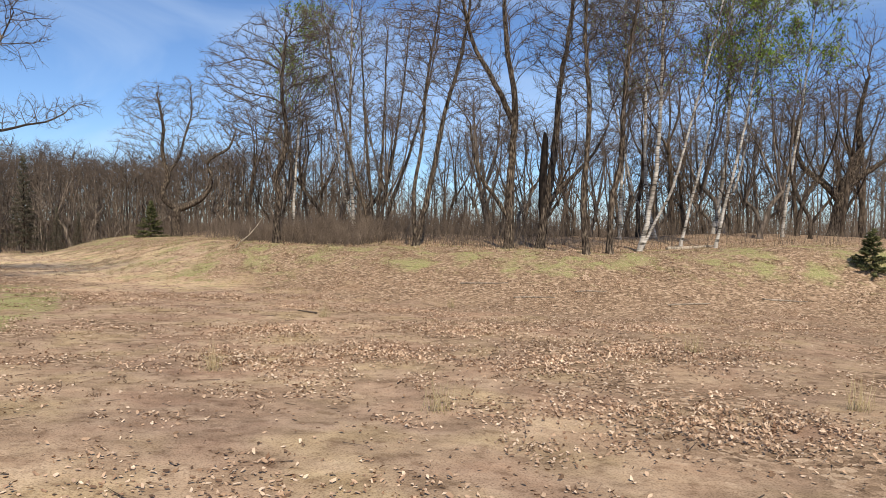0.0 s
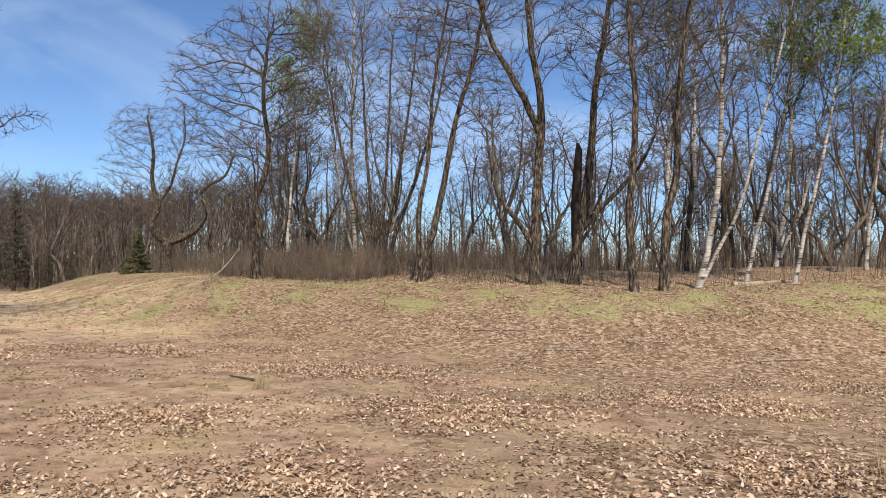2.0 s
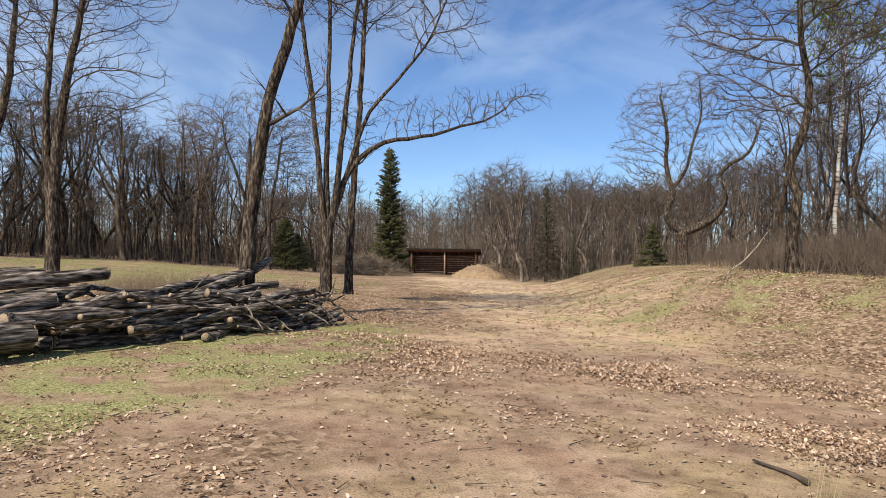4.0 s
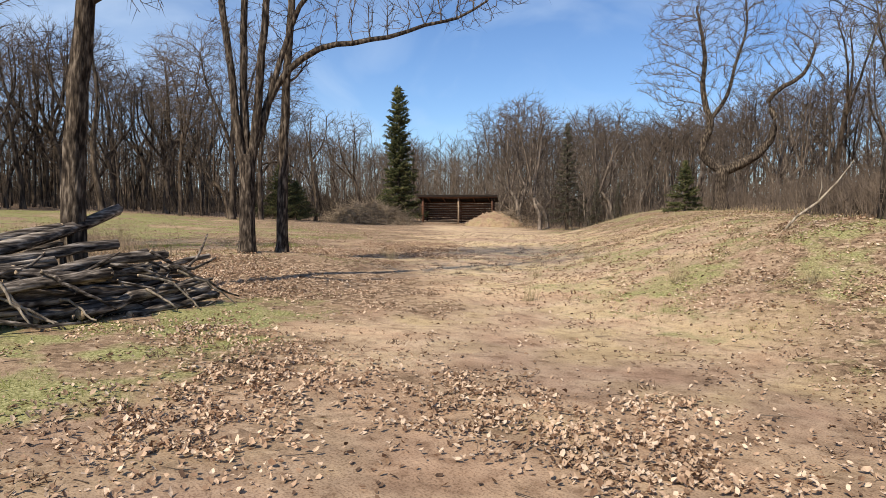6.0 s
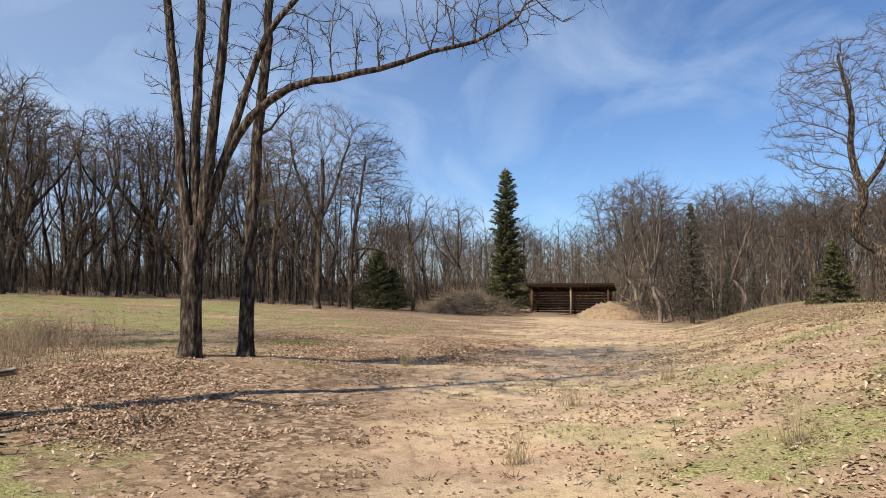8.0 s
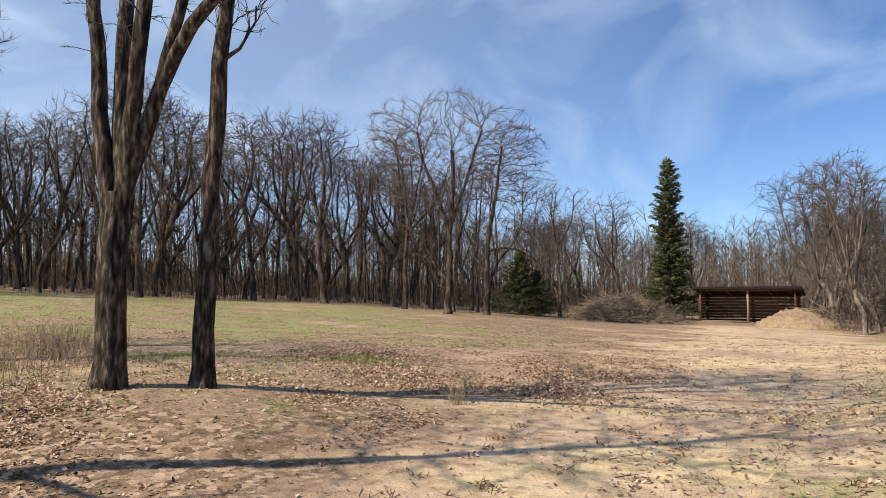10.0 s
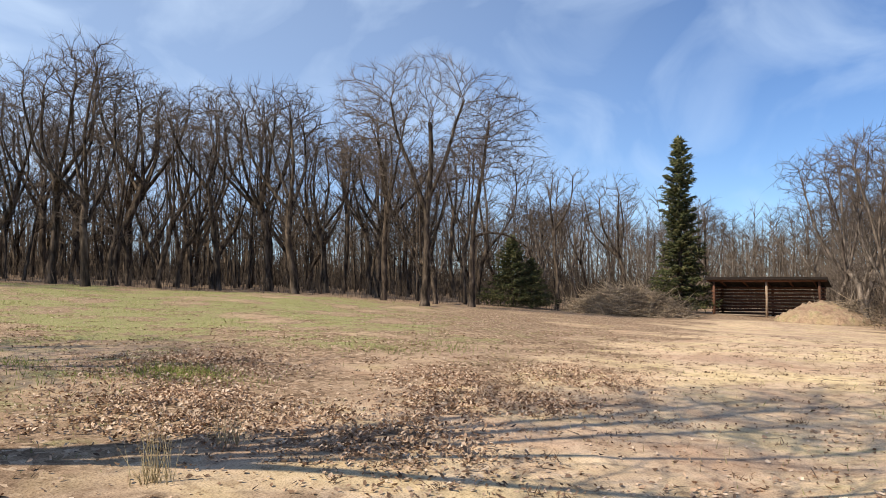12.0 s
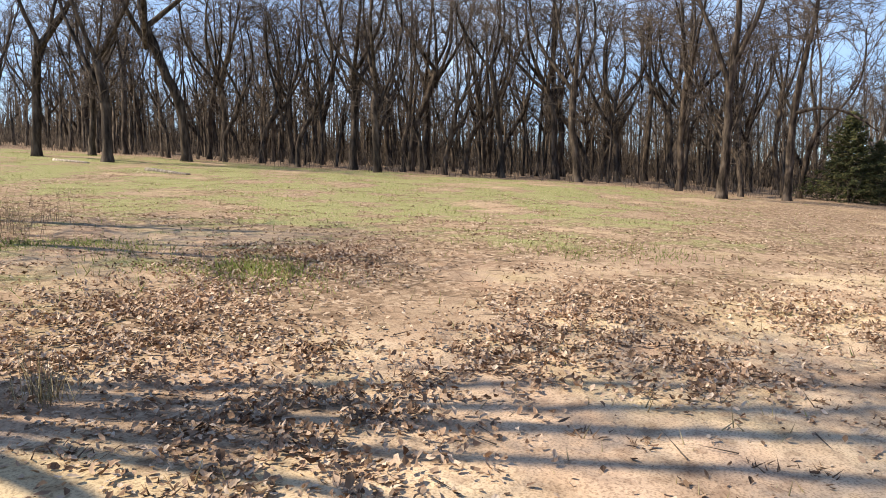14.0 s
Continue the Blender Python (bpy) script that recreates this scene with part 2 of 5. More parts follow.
# ---- mesh helpers ----
class Acc:
    """Vertices and faces of one mesh, gathered in blocks."""

    def __init__(self):
        self.v, self.f, self.n = [], [], 0

    def add(self, verts, faces):
        self.v.append(np.asarray(verts, dtype=float).reshape(-1, 3))
        self.f.extend((np.asarray(faces) + self.n).tolist())
        self.n += len(self.v[-1])

    def mesh(self, name, mat, smooth=True):
        me = bpy.data.meshes.new(name)
        me.from_pydata(np.concatenate(self.v).tolist(), [], self.f)
        me.materials.append(mat)
        if smooth:
            me.polygons.foreach_set("use_smooth", [True] * len(me.polygons))
        me.update()
        return me


def part(name, acc, mat, parent=None, label="", smooth=True):
    ob = new(name, acc.mesh(name, mat, smooth))
    ob.parent = parent
    return tagged(ob, label)


def tube(acc, pts, rad, k, ridge=0.0, rng=None, cap=False):
    """A tapered tube along pts; ridge makes furrowed bark."""
    pts, rad = np.asarray(pts, float), np.asarray(rad, float)
    n = len(pts)
    t = np.gradient(pts, axis=0)
    t /= np.linalg.norm(t, axis=1)[:, None] + 1e-9
    ref = np.array((0.0, 0.0, 1.0)) if abs(t[:, 2]).mean() < 0.8 else np.array((1.0, 0.0, 0.0))
    u = np.cross(t, ref)
    u /= np.linalg.norm(u, axis=1)[:, None] + 1e-9
    w = np.cross(t, u)
    a = np.arange(k) * 2 * math.pi / k
    r = rad[:, None] * np.ones(k)[None]
    if ridge:
        ph = rng.uniform(0, 6.3, 4)
        s = np.arange(n)[:, None]
        r = r * (1 + ridge * (np.sin(a * 5 + ph[0] + 0.35 * s) * 0.5 + ((np.arange(k) % 2) * 2 - 1)[None] * 0.5 + rng.normal(0, 0.45, (n, k))))
    v = pts[:, None] + r[..., None] * (np.cos(a)[None, :, None] * u[:, None] + np.sin(a)[None, :, None] * w[:, None])
    i = np.arange(n - 1)[:, None] * k
    j = np.arange(k)[None]
    f = np.stack([i + j, i + (j + 1) % k, i + k + (j + 1) % k, i + k + j], -1).reshape(-1, 4)
    base = acc.n
    acc.add(v, f)
    if cap:
        acc.f.append([base + x for x in range(k)][::-1])
        acc.f.append([base + (n - 1) * k + x for x in range(k)])


def cones(acc, start, way, length, radius):
    """Many three-sided pointed sticks at once."""
    start, way = np.asarray(start, float), np.asarray(way, float)
    way = way / (np.linalg.norm(way, axis=1)[:, None] + 1e-9)
    length, radius = np.asarray(length, float), np.asarray(radius, float)
    ref = np.where(abs(way[:, 2:3]) < 0.9, np.array([[0, 0, 1.0]]), np.array([[1.0, 0, 0]]))
    u = np.cross(way, ref)
    u /= np.linalg.norm(u, axis=1)[:, None] + 1e-9
    w = np.cross(way, u)
    m = len(start)
    v = np.empty((m, 4, 3))
    for i in range(3):
        a = i * 2.0944
        v[:, i] = start + radius[:, None] * (math.cos(a) * u + math.sin(a) * w)
    v[:, 3] = start + way * length[:, None]
    o = np.arange(m)[:, None] * 4
    f = np.concatenate([o + np.array([[0, 1, 3]]), o + np.array([[1, 2, 3]]), o + np.array([[2, 0, 3]])])
    acc.add(v.reshape(-1, 3), f)


def flakes(acc, centre, size, rng, flat=1.0, long=1.5, sides=4):
    """Many small crumpled leaves of uneven outline; flat near 0 lays them on the ground."""
    centre = np.asarray(centre, float)
    m = len(centre)
    half = np.broadcast_to(size, (m,))[:, None] * 0.5
    yaw = rng.uniform(0, 6.283, m)
    d = np.stack([np.cos(yaw), np.sin(yaw), rng.normal(0, 0.40 * flat, m)], 1)
    e = np.stack([-np.sin(yaw), np.cos(yaw), rng.normal(0, 0.40 * flat, m)], 1)
    v = np.empty((m, sides, 3))
    for i in range(sides):
        a = 6.283 * (i + rng.uniform(-0.25, 0.25, m)) / sides
        q = half[:, 0] * rng.uniform(0.55, 1.2, m)
        v[:, i] = centre + d * (np.cos(a) * q * long)[:, None] + e * (np.sin(a) * q)[:, None]
        v[:, i, 2] += half[:, 0] * rng.uniform(-0.12, 0.50, m) * (0.35 + 0.5 * flat)
    o = np.arange(m)[:, None] * sides
    f = np.concatenate([o + np.array([[0, i, i + 1]]) for i in range(1, sides - 1)])
    acc.add(v.reshape(-1, 3), f)


def curled(acc, centre, size, rng, lift=1.0):
    """Many dry leaves, each a narrow lobed strip bent along its rib."""
    m = len(centre)
    yaw = rng.uniform(0, 6.283, m)
    tilt = rng.normal(0, 0.35 * lift, m)
    d = np.stack([np.cos(yaw) * np.cos(tilt), np.sin(yaw) * np.cos(tilt), np.sin(tilt)], 1)
    roll = rng.normal(0, 0.45 * lift, m)
    e = np.stack([-np.sin(yaw) * np.cos(roll), np.cos(yaw) * np.cos(roll), np.sin(roll)], 1)
    up = np.cross(d, e)
    L = np.broadcast_to(size, (m,))
    arch = rng.uniform(-0.5, 0.9, m) * lift
    v = np.empty((m, 7, 3))
    for i, (a, w, side) in enumerate(((-0.6, 0.05, 1), (-0.2, 0.34, 1), (0.28, 0.26, 1), (0.62, 0.04, 1), (0.32, 0.32, -1), (-0.16, 0.26, -1), (0.05, 0.0, 0))):
        k = a + rng.uniform(-0.10, 0.10, m)
        q = w * side * rng.uniform(0.6, 1.35, m)
        z = arch * k * k * 1.1 + (0.0 if side == 0 else 0.30 * lift) * np.abs(q) * rng.uniform(0.2, 1.4, m)
        v[:, i] = centre + (d * k[:, None] + e * q[:, None] + up * z[:, None]) * L[:, None]
    v[:, :, 2] += np.maximum(0, centre[:, 2] + 0.001 - v[:, :, 2].min(1))[:, None]
    o = np.arange(m)[:, None] * 7
    acc.add(v.reshape(-1, 3), np.concatenate([o + np.array([[6, i, (i + 1) % 6]]) for i in range(6)]))


# ---- lie of the land ----
def smooth(a, b, x):
    t = np.clip((x - a) / (b - a), 0, 1)
    return t * t * (3 - 2 * t)


def line_distance(x, y, line):
    """Signed distance to a polyline, positive on its left."""
    best = np.full(np.shape(x), 1e9)
    sign = np.ones(np.shape(x))
    for (ax, ay), (bx, by) in zip(line[:-1], line[1:]):
        dx, dy = bx - ax, by - ay
        t = np.clip(((x - ax) * dx + (y - ay) * dy) / (dx * dx + dy * dy), 0, 1)
        d = np.hypot(x - ax - t * dx, y - ay - t * dy)
        c = dx * (y - ay) - dy * (x - ax)
        near = d < best
        best = np.where(near, d, best)
        sign = np.where(near, np.sign(c), sign)
    return best * sign


BANK = [(60, 24), (12, 23.5), (4, 23.0), (-1, 21.6), (-7, 22.6), (-12.5, 23.4), (-18, 28), (-25, 35.5), (-33, 41), (-46, 52), (-60, 75)]
TRACK = [(6, -12), (0, 0), (-4, 8), (-8.5, 15), (-15, 21.5), (-24, 27), (-40, 36.5), (-52, 44)]
PLANE = (pose(0, 0, 0, TILT, LEAN, TURN) @ Vector((0, 0, 1))).normalized()


def lumps(x, y, scale, seed):
    """Cheap smooth unevenness from a few crossed waves."""
    r = np.random.RandomState(seed)
    z = np.zeros(np.shape(x))
    for i in range(7):
        a, k = r.uniform(0, 6.283), r.uniform(0.6, 1.7) / scale
        z = z + np.sin((x * math.cos(a) + y * math.sin(a)) * k * 6.283 + r.uniform(0, 6.283) + 1.3 * np.sin((x * math.sin(a) - y * math.cos(a)) * k * 2.7))
    return z / 7


def height(x, y):
    x, y = np.asarray(x, float), np.asarray(y, float)
    cx, cy = np.clip(x, -90, 60), np.clip(y, -60, 90)
    z = -(PLANE.x * cx + PLANE.y * cy) / PLANE.z
    d = line_distance(x, y, BANK)
    d = -d
    up = 1.45 * smooth(-5.6, 1.2, d) + 0.75 * smooth(0, 12, d)
    up = up + 0.5 * smooth(-1, 8, x) * smooth(-3.5, 1.0, d)
    up = up * (1 - 0.95 * smooth(-30, -46, x))
    west = np.clip(np.minimum(0.80 - 0.033 * y, 0.40 - 0.013 * y), -0.4, 1.4) * smooth(-27, -50, x) * (1 - smooth(-3, 3, d))
    rise = 0.28 * np.exp(-((x + 21) ** 2 + (y - 16.4) ** 2) / 5.0)
    rough = 0.035 * lumps(x, y, 3.2, 3) + 0.02 * lumps(x, y, 0.9, 4) + 0.10 * lumps(x, y, 14, 5)
    return z + up + west + rise + rough


def ground_at(x, y):
    return float(height(np.array([x]), np.array([y]))[0])


def cover(x, y):
    """Shares of green grass and of leaf litter on the sand."""
    d = -line_distance(x, y, BANK)
    tr = np.abs(line_distance(x, y, TRACK))
    n1, n2 = lumps(x, y, 5.0, 11), lumps(x, y, 2.2, 12)
    litter = 0.48 + 0.7 * n1 + 0.45 * n2
    litter = litter * smooth(0.5, 4.0, tr + 2.0 * n2) + 0.75 * smooth(-6.5, -2.5, d)
    litter = litter + 0.35 * smooth(-24, -34, x) * (1 - smooth(-8, 0, d))
    verge = smooth(3.2, 4.8, tr) * smooth(-8, -10.5, x) * (1 - smooth(-15.0, -18.0, x)) * (1 - smooth(14.5, 17.0, y))
    field = smooth(-25, -36, x) * (1 - smooth(19, 30, y + 5 * n1)) * (0.62 + 1.1 * n1 + 0.9 * n2 + 0.6 * lumps(x, y, 0.9, 14))
    bank = np.maximum(smooth(-3.6, -1.0, d), 0.9 * smooth(-6.2, -4.2, d) * smooth(-7, -12, x)) * (0.60 + 0.9 * n2)
    green = np.maximum(np.maximum(verge * smooth(-1, 4, y + 2 * n1) * (0.62 + 0.9 * n2 + 0.6 * lumps(x, y, 0.8, 15)), field), bank * 0.66)
    green = np.maximum(green, 0.45 * smooth(-18.5, -21, x) * (1 - smooth(18, 20.5, y)) * (0.6 + n2))
    lane = smooth(6.0, 1.8, tr + 2.0 * n2 + 1.2 * n1)
    litter = litter * (1 - lane) + lane * (litter * smooth(-18, -10, x) + 0.15 * n2)
    wood = np.maximum(smooth(-54, -58, x), np.maximum(smooth(2.0, 5.0, d), smooth(60, 90, np.hypot(x + 20, y - 15))))
    pale = smooth(5.6, 1.6, tr + 2.2 * n1 + 1.2 * n2) * smooth(-8, -16, x) + 0.75 * smooth(-17, -21, x) * smooth(18.5, 20.5, y) * smooth(7, 4, tr + 2 * n2)
    litter = litter + 0.8 * np.exp(-((x + 18.2) / 3.2) ** 2 - ((y - 15.0) / 2.4) ** 2)
    pale = np.maximum(pale, 0.5 * smooth(-22, -27, x))
    return np.clip(green * (1 - wood), 0, 1), np.clip(np.maximum(litter, wood), 0, 1), np.clip(pale * (1 - wood), 0, 1)


def graded(lo, a, b, hi, step, grow):
    mid = list(np.arange(a, b, step))
    s, p, out = step, a, []
    while p > lo:
        s *= grow
        p -= s
        out.append(p)
    s, p, far = step, mid[-1], []
    while p < hi:
        s *= grow
        p += s
        far.append(p)
    return np.array(out[::-1] + mid + far)


def build_ground():
    gx, gy = graded(-1500, -32, 6, 1500, 0.2, 1.055), graded(-1500, 0, 30, 1500, 0.2, 1.055)
    X, Y = np.meshgrid(gx, gy)
    Z = height(X, Y)
    r = np.random.RandomState(2)
    near = (X > -33) & (X < 7) & (Y > -1) & (Y < 31)
    Z = Z + np.where(near, r.normal(0, 0.003, X.shape), 0)
    nx, ny = len(gx), len(gy)
    i = (np.arange(ny - 1)[:, None] * nx + np.arange(nx - 1)[None]).reshape(-1, 1)
    acc = Acc()
    acc.add(np.stack([X, Y, Z], -1).reshape(-1, 3), i + np.array([[0, 1, nx + 1, nx]]))
    ob = part("ground", acc, GROUND)
    g, b, r = cover(X.ravel(), Y.ravel())
    ca = ob.data.color_attributes.new("cover", "FLOAT_COLOR", "POINT")
    ca.data.foreach_set("color", np.stack([r, g, b, np.ones_like(g)], 1).ravel())
    tagged(ob, "dry sandy ground with leaf litter and thin grass", "ground", kind="structure")


build_ground()


def scatter(rng, count, box, density):
    """Points over a box of the plan, thinned by a density from 0 to 1."""
    x, y = rng.uniform(box[0], box[1], count), rng.uniform(box[2], box[3], count)
    keep = rng.uniform(0, 1, count) < density(x, y)
    x, y = x[keep], y[keep]
    return np.stack([x, y, height(x, y)], 1)


# ---- trees ----
def turn_away(d, angle, az):
    side = d.orthogonal().normalized()
    side = Matrix.Rotation(az, 3, d) @ side
    return (d * math.cos(angle) + side * math.sin(angle)).normalized()


def limb_path(rng, p, d, length, n, gnarl, lift):
    pts = [p.copy()]
    d = d.copy()
    for _ in range(n):
        d = d + Vector(rng.normal(0, gnarl, 3)) + Vector((0, 0, lift))
        d.normalize()
        p = p + d * (length / n)
        pts.append(p.copy())
    return pts


class Tree:
    """Collects trunk, limbs and twigs of one tree round its base."""

    def __init__(self, seed, gnarl=0.16, lift=0.05, twigs=5, spread=0.85, fine=1.0, coarse=0):
        self.rng = np.random.RandomState(seed)
        self.gnarl, self.lift, self.twigs, self.spread, self.fine = gnarl, lift, twigs, spread, fine
        self.coarse = coarse
        self.trunk, self.crown = Acc(), Acc()
        self.ts, self.tw, self.tl, self.tr, self.tips = [], [], [], [], []
        self.skeleton = []

    def grow(self, blobs, count, step=0.4, low=0.0, kill=1.2, reach=9.0, keep=0.75, tip=0.008, twigs=2, twig=0.6, gnarl=0.30):
        """Fills rounded masses of crown with branches that reach from the stems into free space."""
        rng = self.rng
        seeds = [(p, r) for p, r in self.skeleton if p.z >= low]
        count *= 10
        P = np.array([tuple(p) for p, _ in seeds])
        limit = [r for _, r in seeds]
        par, kids = [-1] * len(P), np.zeros(len(P), int)
        D = np.zeros_like(P)
        vol = np.array([b[1][0] * b[1][1] * b[1][2] for b in blobs]) ** 0.8
        which = rng.choice(len(blobs), count, p=vol / vol.sum())
        d = rng.normal(0, 1, (count, 3))
        d /= np.linalg.norm(d, axis=1)[:, None]
        A = np.array([b[0] for b in blobs])[which] + d * (rng.uniform(0, 1, count) ** 0.38)[:, None] * np.array([b[1] for b in blobs])[which]
        off = A[:, None] - P[None]
        side = np.hypot(off[..., 0], off[..., 1])
        gap = np.linalg.norm(off, axis=2) + 1.5 * np.maximum(0, side * 0.9 - off[..., 2])  # limbs leave the stem low and climb
        near, dist = gap.argmin(1), gap.min(1)
        for _ in range(80):
            m = dist < reach
            if not m.any():
                break
            v = A[m] - P[near[m]]
            v /= np.linalg.norm(v, axis=1)[:, None] + 1e-9
            tot = np.zeros_like(P)
            np.add.at(tot, near[m], v)
            pull = np.zeros_like(P)
            pull[near[m]] = v
            u = np.unique(near[m])
            u = u[kids[u] < 6]
            if not len(u):
                break
            w = np.where(kids[u][:, None] > 0, pull[u] * 1.6, tot[u] / (np.linalg.norm(tot[u], axis=1)[:, None] + 1e-9)) + keep * D[u] + rng.normal(0, gnarl * 0.8, (len(u), 3)) + np.array([0, 0, 0.24])
            w /= np.linalg.norm(w, axis=1)[:, None]
            fresh = P[u] + w * step
            kids[u] += 1
            first = len(P)
            P, D = np.concatenate([P, fresh]), np.concatenate([D, w])
            kids = np.concatenate([kids, np.zeros(len(u), int)])
            par.extend(u.tolist())
            gap = np.linalg.norm(A[:, None] - fresh[None], axis=2)
            better = gap.min(1) < dist
            near = np.where(better, first + gap.argmin(1), near)
            dist = np.minimum(dist, gap.min(1))
            stay = dist > kill * step
            A, near, dist = A[stay], near[stay], dist[stay]
        n, ns = len(P), len(limit)
        r = np.full(n, tip)
        power = 2.35
        total = np.zeros(n)
        for i in range(n - 1, ns - 1, -1):
            r[i] = max(tip, total[i] ** (1 / power))
            total[par[i]] += r[i] ** power
        heir = {}
        for i in range(ns, n):
            p = par[i]
            r[i] = min(r[i], 0.8 * limit[p] if p < ns else r[p])
            if p >= ns and (p not in heir or r[i] > r[heir[p]]):
                heir[p] = i
        for i in range(ns, n):
            if par[i] >= ns and heir[par[i]] == i:
                continue
            chain, radii = [P[par[i]]], [r[i] * 1.1]
            j = i
            while j is not None:
                chain.append(P[j])
                radii.append(r[j])
                j = heir.get(j)
            radii[-1] = 0.004
            tube(self.crown, chain, radii, 6 if r[i] > 0.06 else 4 if r[i] > 0.03 else 3)
        thin = np.repeat(np.arange(ns, n)[r[ns:] < 0.03], twigs)
        m = len(thin)
        st = P[thin] - D[thin] * step * rng.uniform(0, 1, (m, 1))
        w = D[thin] + rng.normal(0, 0.5, (m, 3)) + np.array([0, 0, 0.30])
        w /= np.linalg.norm(w, axis=1)[:, None]
        ln = twig * rng.uniform(0.4, 1.15, m)
        cones(self.crown, st, w, ln, np.full(m, 0.0048 * self.fine))
        self.tips.extend((st + w * (ln * rng.uniform(0.4, 1.0, m))[:, None]).tolist())

    def twig_row(self, pts, length):
        rng = self.rng
        for q, p in zip(pts[:-1], pts[1:]):
            d = (p - q).normalized()
            for _ in range(self.twigs - 2 if self.twigs > 2 else 1):
                f = rng.uniform()
                self.ts.append(tuple(q.lerp(p, f)))
                w = turn_away(d, rng.uniform(0.3, 0.85), rng.uniform(0, 6.28))
                w.z += 0.12
                self.tw.append(tuple(w))
                ln = length * rng.uniform(0.35, 0.9)
                self.tl.append(ln)
                self.tr.append(0.005 * self.fine)
                self.tips.append(tuple(q.lerp(p, f) + w * ln * rng.uniform(0.3, 1.0)))

    def branch(self, p, d, length, r, level):
        rng = self.rng
        n = (0, 7, 4, 3)[level] - (self.coarse == 2 and level < 3)
        pts = limb_path(rng, p, d, length, n, self.gnarl * (1.0, 1.0, 1.3, 1.5)[level], self.lift)
        rad = np.linspace(r, max(0.004, r * 0.28), n + 1)
        if level == 3 and self.coarse:
            self.ts.append(tuple(pts[0]))
            self.tw.append(tuple(pts[2] - pts[0]))
            self.tl.append(length)
            self.tr.append(max(0.012, r))
        else:
            tube(self.crown, pts, rad, (0, 6, 4, 3)[level] - (self.coarse == 2 and level < 3))
        if level == 3:
            self.twig_row(pts, max(0.45, length * 0.75))
            return
        kids = {1: int(rng.randint(6, 9)), 2: int(rng.randint(4, 6))}[level] - (self.coarse > 0)
        for i in range(kids):
            f = 0.25 + 0.75 * (i + rng.uniform()) / kids
            k = min(n - 1, int(f * n))
            q = pts[k].lerp(pts[k + 1], f * n - k)
            dd = turn_away((pts[k + 1] - pts[k]).normalized(), rng.uniform(0.40, 0.85), rng.uniform(0, 6.28))
            self.branch(q, dd, length * rng.uniform(0.42, 0.72) * (1.15 - 0.40 * f), max(0.006, r * (1 - 0.72 * f) * rng.uniform(0.45, 0.7)), level + 1)

    def stem(self, pts, r0, r1, sides=10, ridge=0.06, limbs=10, first=0.35, reach=0.34, bunch=1.0, where=None):
        """A trunk or large limb through pts, with limbs of its own."""
        rng = self.rng
        pts = [Vector(p) for p in pts]
        fine = []
        for i in range(len(pts) - 1):
            a, b = pts[max(0, i - 1)], pts[min(len(pts) - 1, i + 2)]
            m = max(2, int((pts[i + 1] - pts[i]).length / 0.35))
            for s in range(m):
                t = s / m
                p0, p1, p2, p3 = a, pts[i], pts[i + 1], b
                fine.append(0.5 * ((2 * p1) + (p2 - p0) * t + (2 * p0 - 5 * p1 + 4 * p2 - p3) * t * t + (3 * p1 - p0 - 3 * p2 + p3) * t ** 3))
        fine.append(pts[-1])
        m = len(fine)
        s = np.linspace(0, 1, m)
        rad = r0 + (r1 - r0) * s ** 0.8
        if pts[0].z < 0.05:
            rad = rad * (1 + 0.35 * np.exp(-np.array([max(0, p.z) for p in fine]) / 0.16))
        jit = [p + Vector(rng.normal(0, 0.008 + r0 * 0.035, 3)) for p in fine]
        tube(where or self.trunk, jit, rad, sides, ridge, rng)
        self.skeleton.extend(zip(jit, rad))
        total = sum((b - a).length for a, b in zip(pts[:-1], pts[1:]))
        for i in range(limbs):
            f = first + (1 - first) * ((i + rng.uniform()) / limbs) ** bunch
            k = min(m - 2, int(f * (m - 1)))
            d = (fine[k + 1] - fine[k]).normalized()
            az = i * 2.4 + rng.uniform(-0.6, 0.6)
            dd = turn_away(d, self.spread * rng.uniform(0.65, 1.2), az)
            ln = total * reach * rng.uniform(0.7, 1.25) * (1.25 - 0.6 * f)
            self.branch(fine[k], dd, ln, max(0.012, rad[k] * rng.uniform(0.38, 0.62)), 1)
        if limbs:
            self.branch(fine[-1], (fine[-1] - fine[-2]).normalized(), total * reach * 0.6, r1, 1)

    def build(self, name, label, bark=BARK, twig=TWIG, leaves=None, count=0, size=0.06, part_of=1.0, low=0.0):
        if self.ts:
            cones(self.crown, self.ts, self.tw, self.tl, self.tr)
        top = new(name)
        tagged(top, label, "tree")
        part("trunk", self.trunk, bark, top)
        crown = top
        if self.crown.n:
            crown = part("crown", self.crown, twig, top, "bare branches and fine twigs")
        if leaves and count:
            tips = np.array(self.tips)
            tips = tips[tips[:, 2] >= low * tips[:, 2].max()]
            pick = tips[self.rng.randint(0, len(tips), count)] + self.rng.normal(0, 0.14, (count, 3))
            acc = Acc()
            flakes(acc, pick, self.rng.uniform(0.6, 1.3, count) * size, self.rng, 1.6, 1.2)
            part("foliage", acc, leaves, crown, "small young leaves")
        return top


def plant(top, x, y, turn=0.0, size=1.0, lean=0.0, sink=0.06):
    top.matrix_basis = pose(x, y, ground_at(x, y) - sink, lean, 0, turn) @ Matrix.Diagonal((size, size, size, 1))
    return top


def again(top, x, y, turn=0.0, size=1.0, lean=0.0, sink=0.08):
    return copy_thing_plain(top, pose(x, y, ground_at(x, y) - sink, lean, 0, turn), size)


def copy_thing_plain(top, m, size):
    keep = top.scale.copy()
    top.scale = (1, 1, 1)
    o = copy_thing(top, m @ Matrix.Diagonal((size, size, size, 1)))
    top.scale = keep
    return o


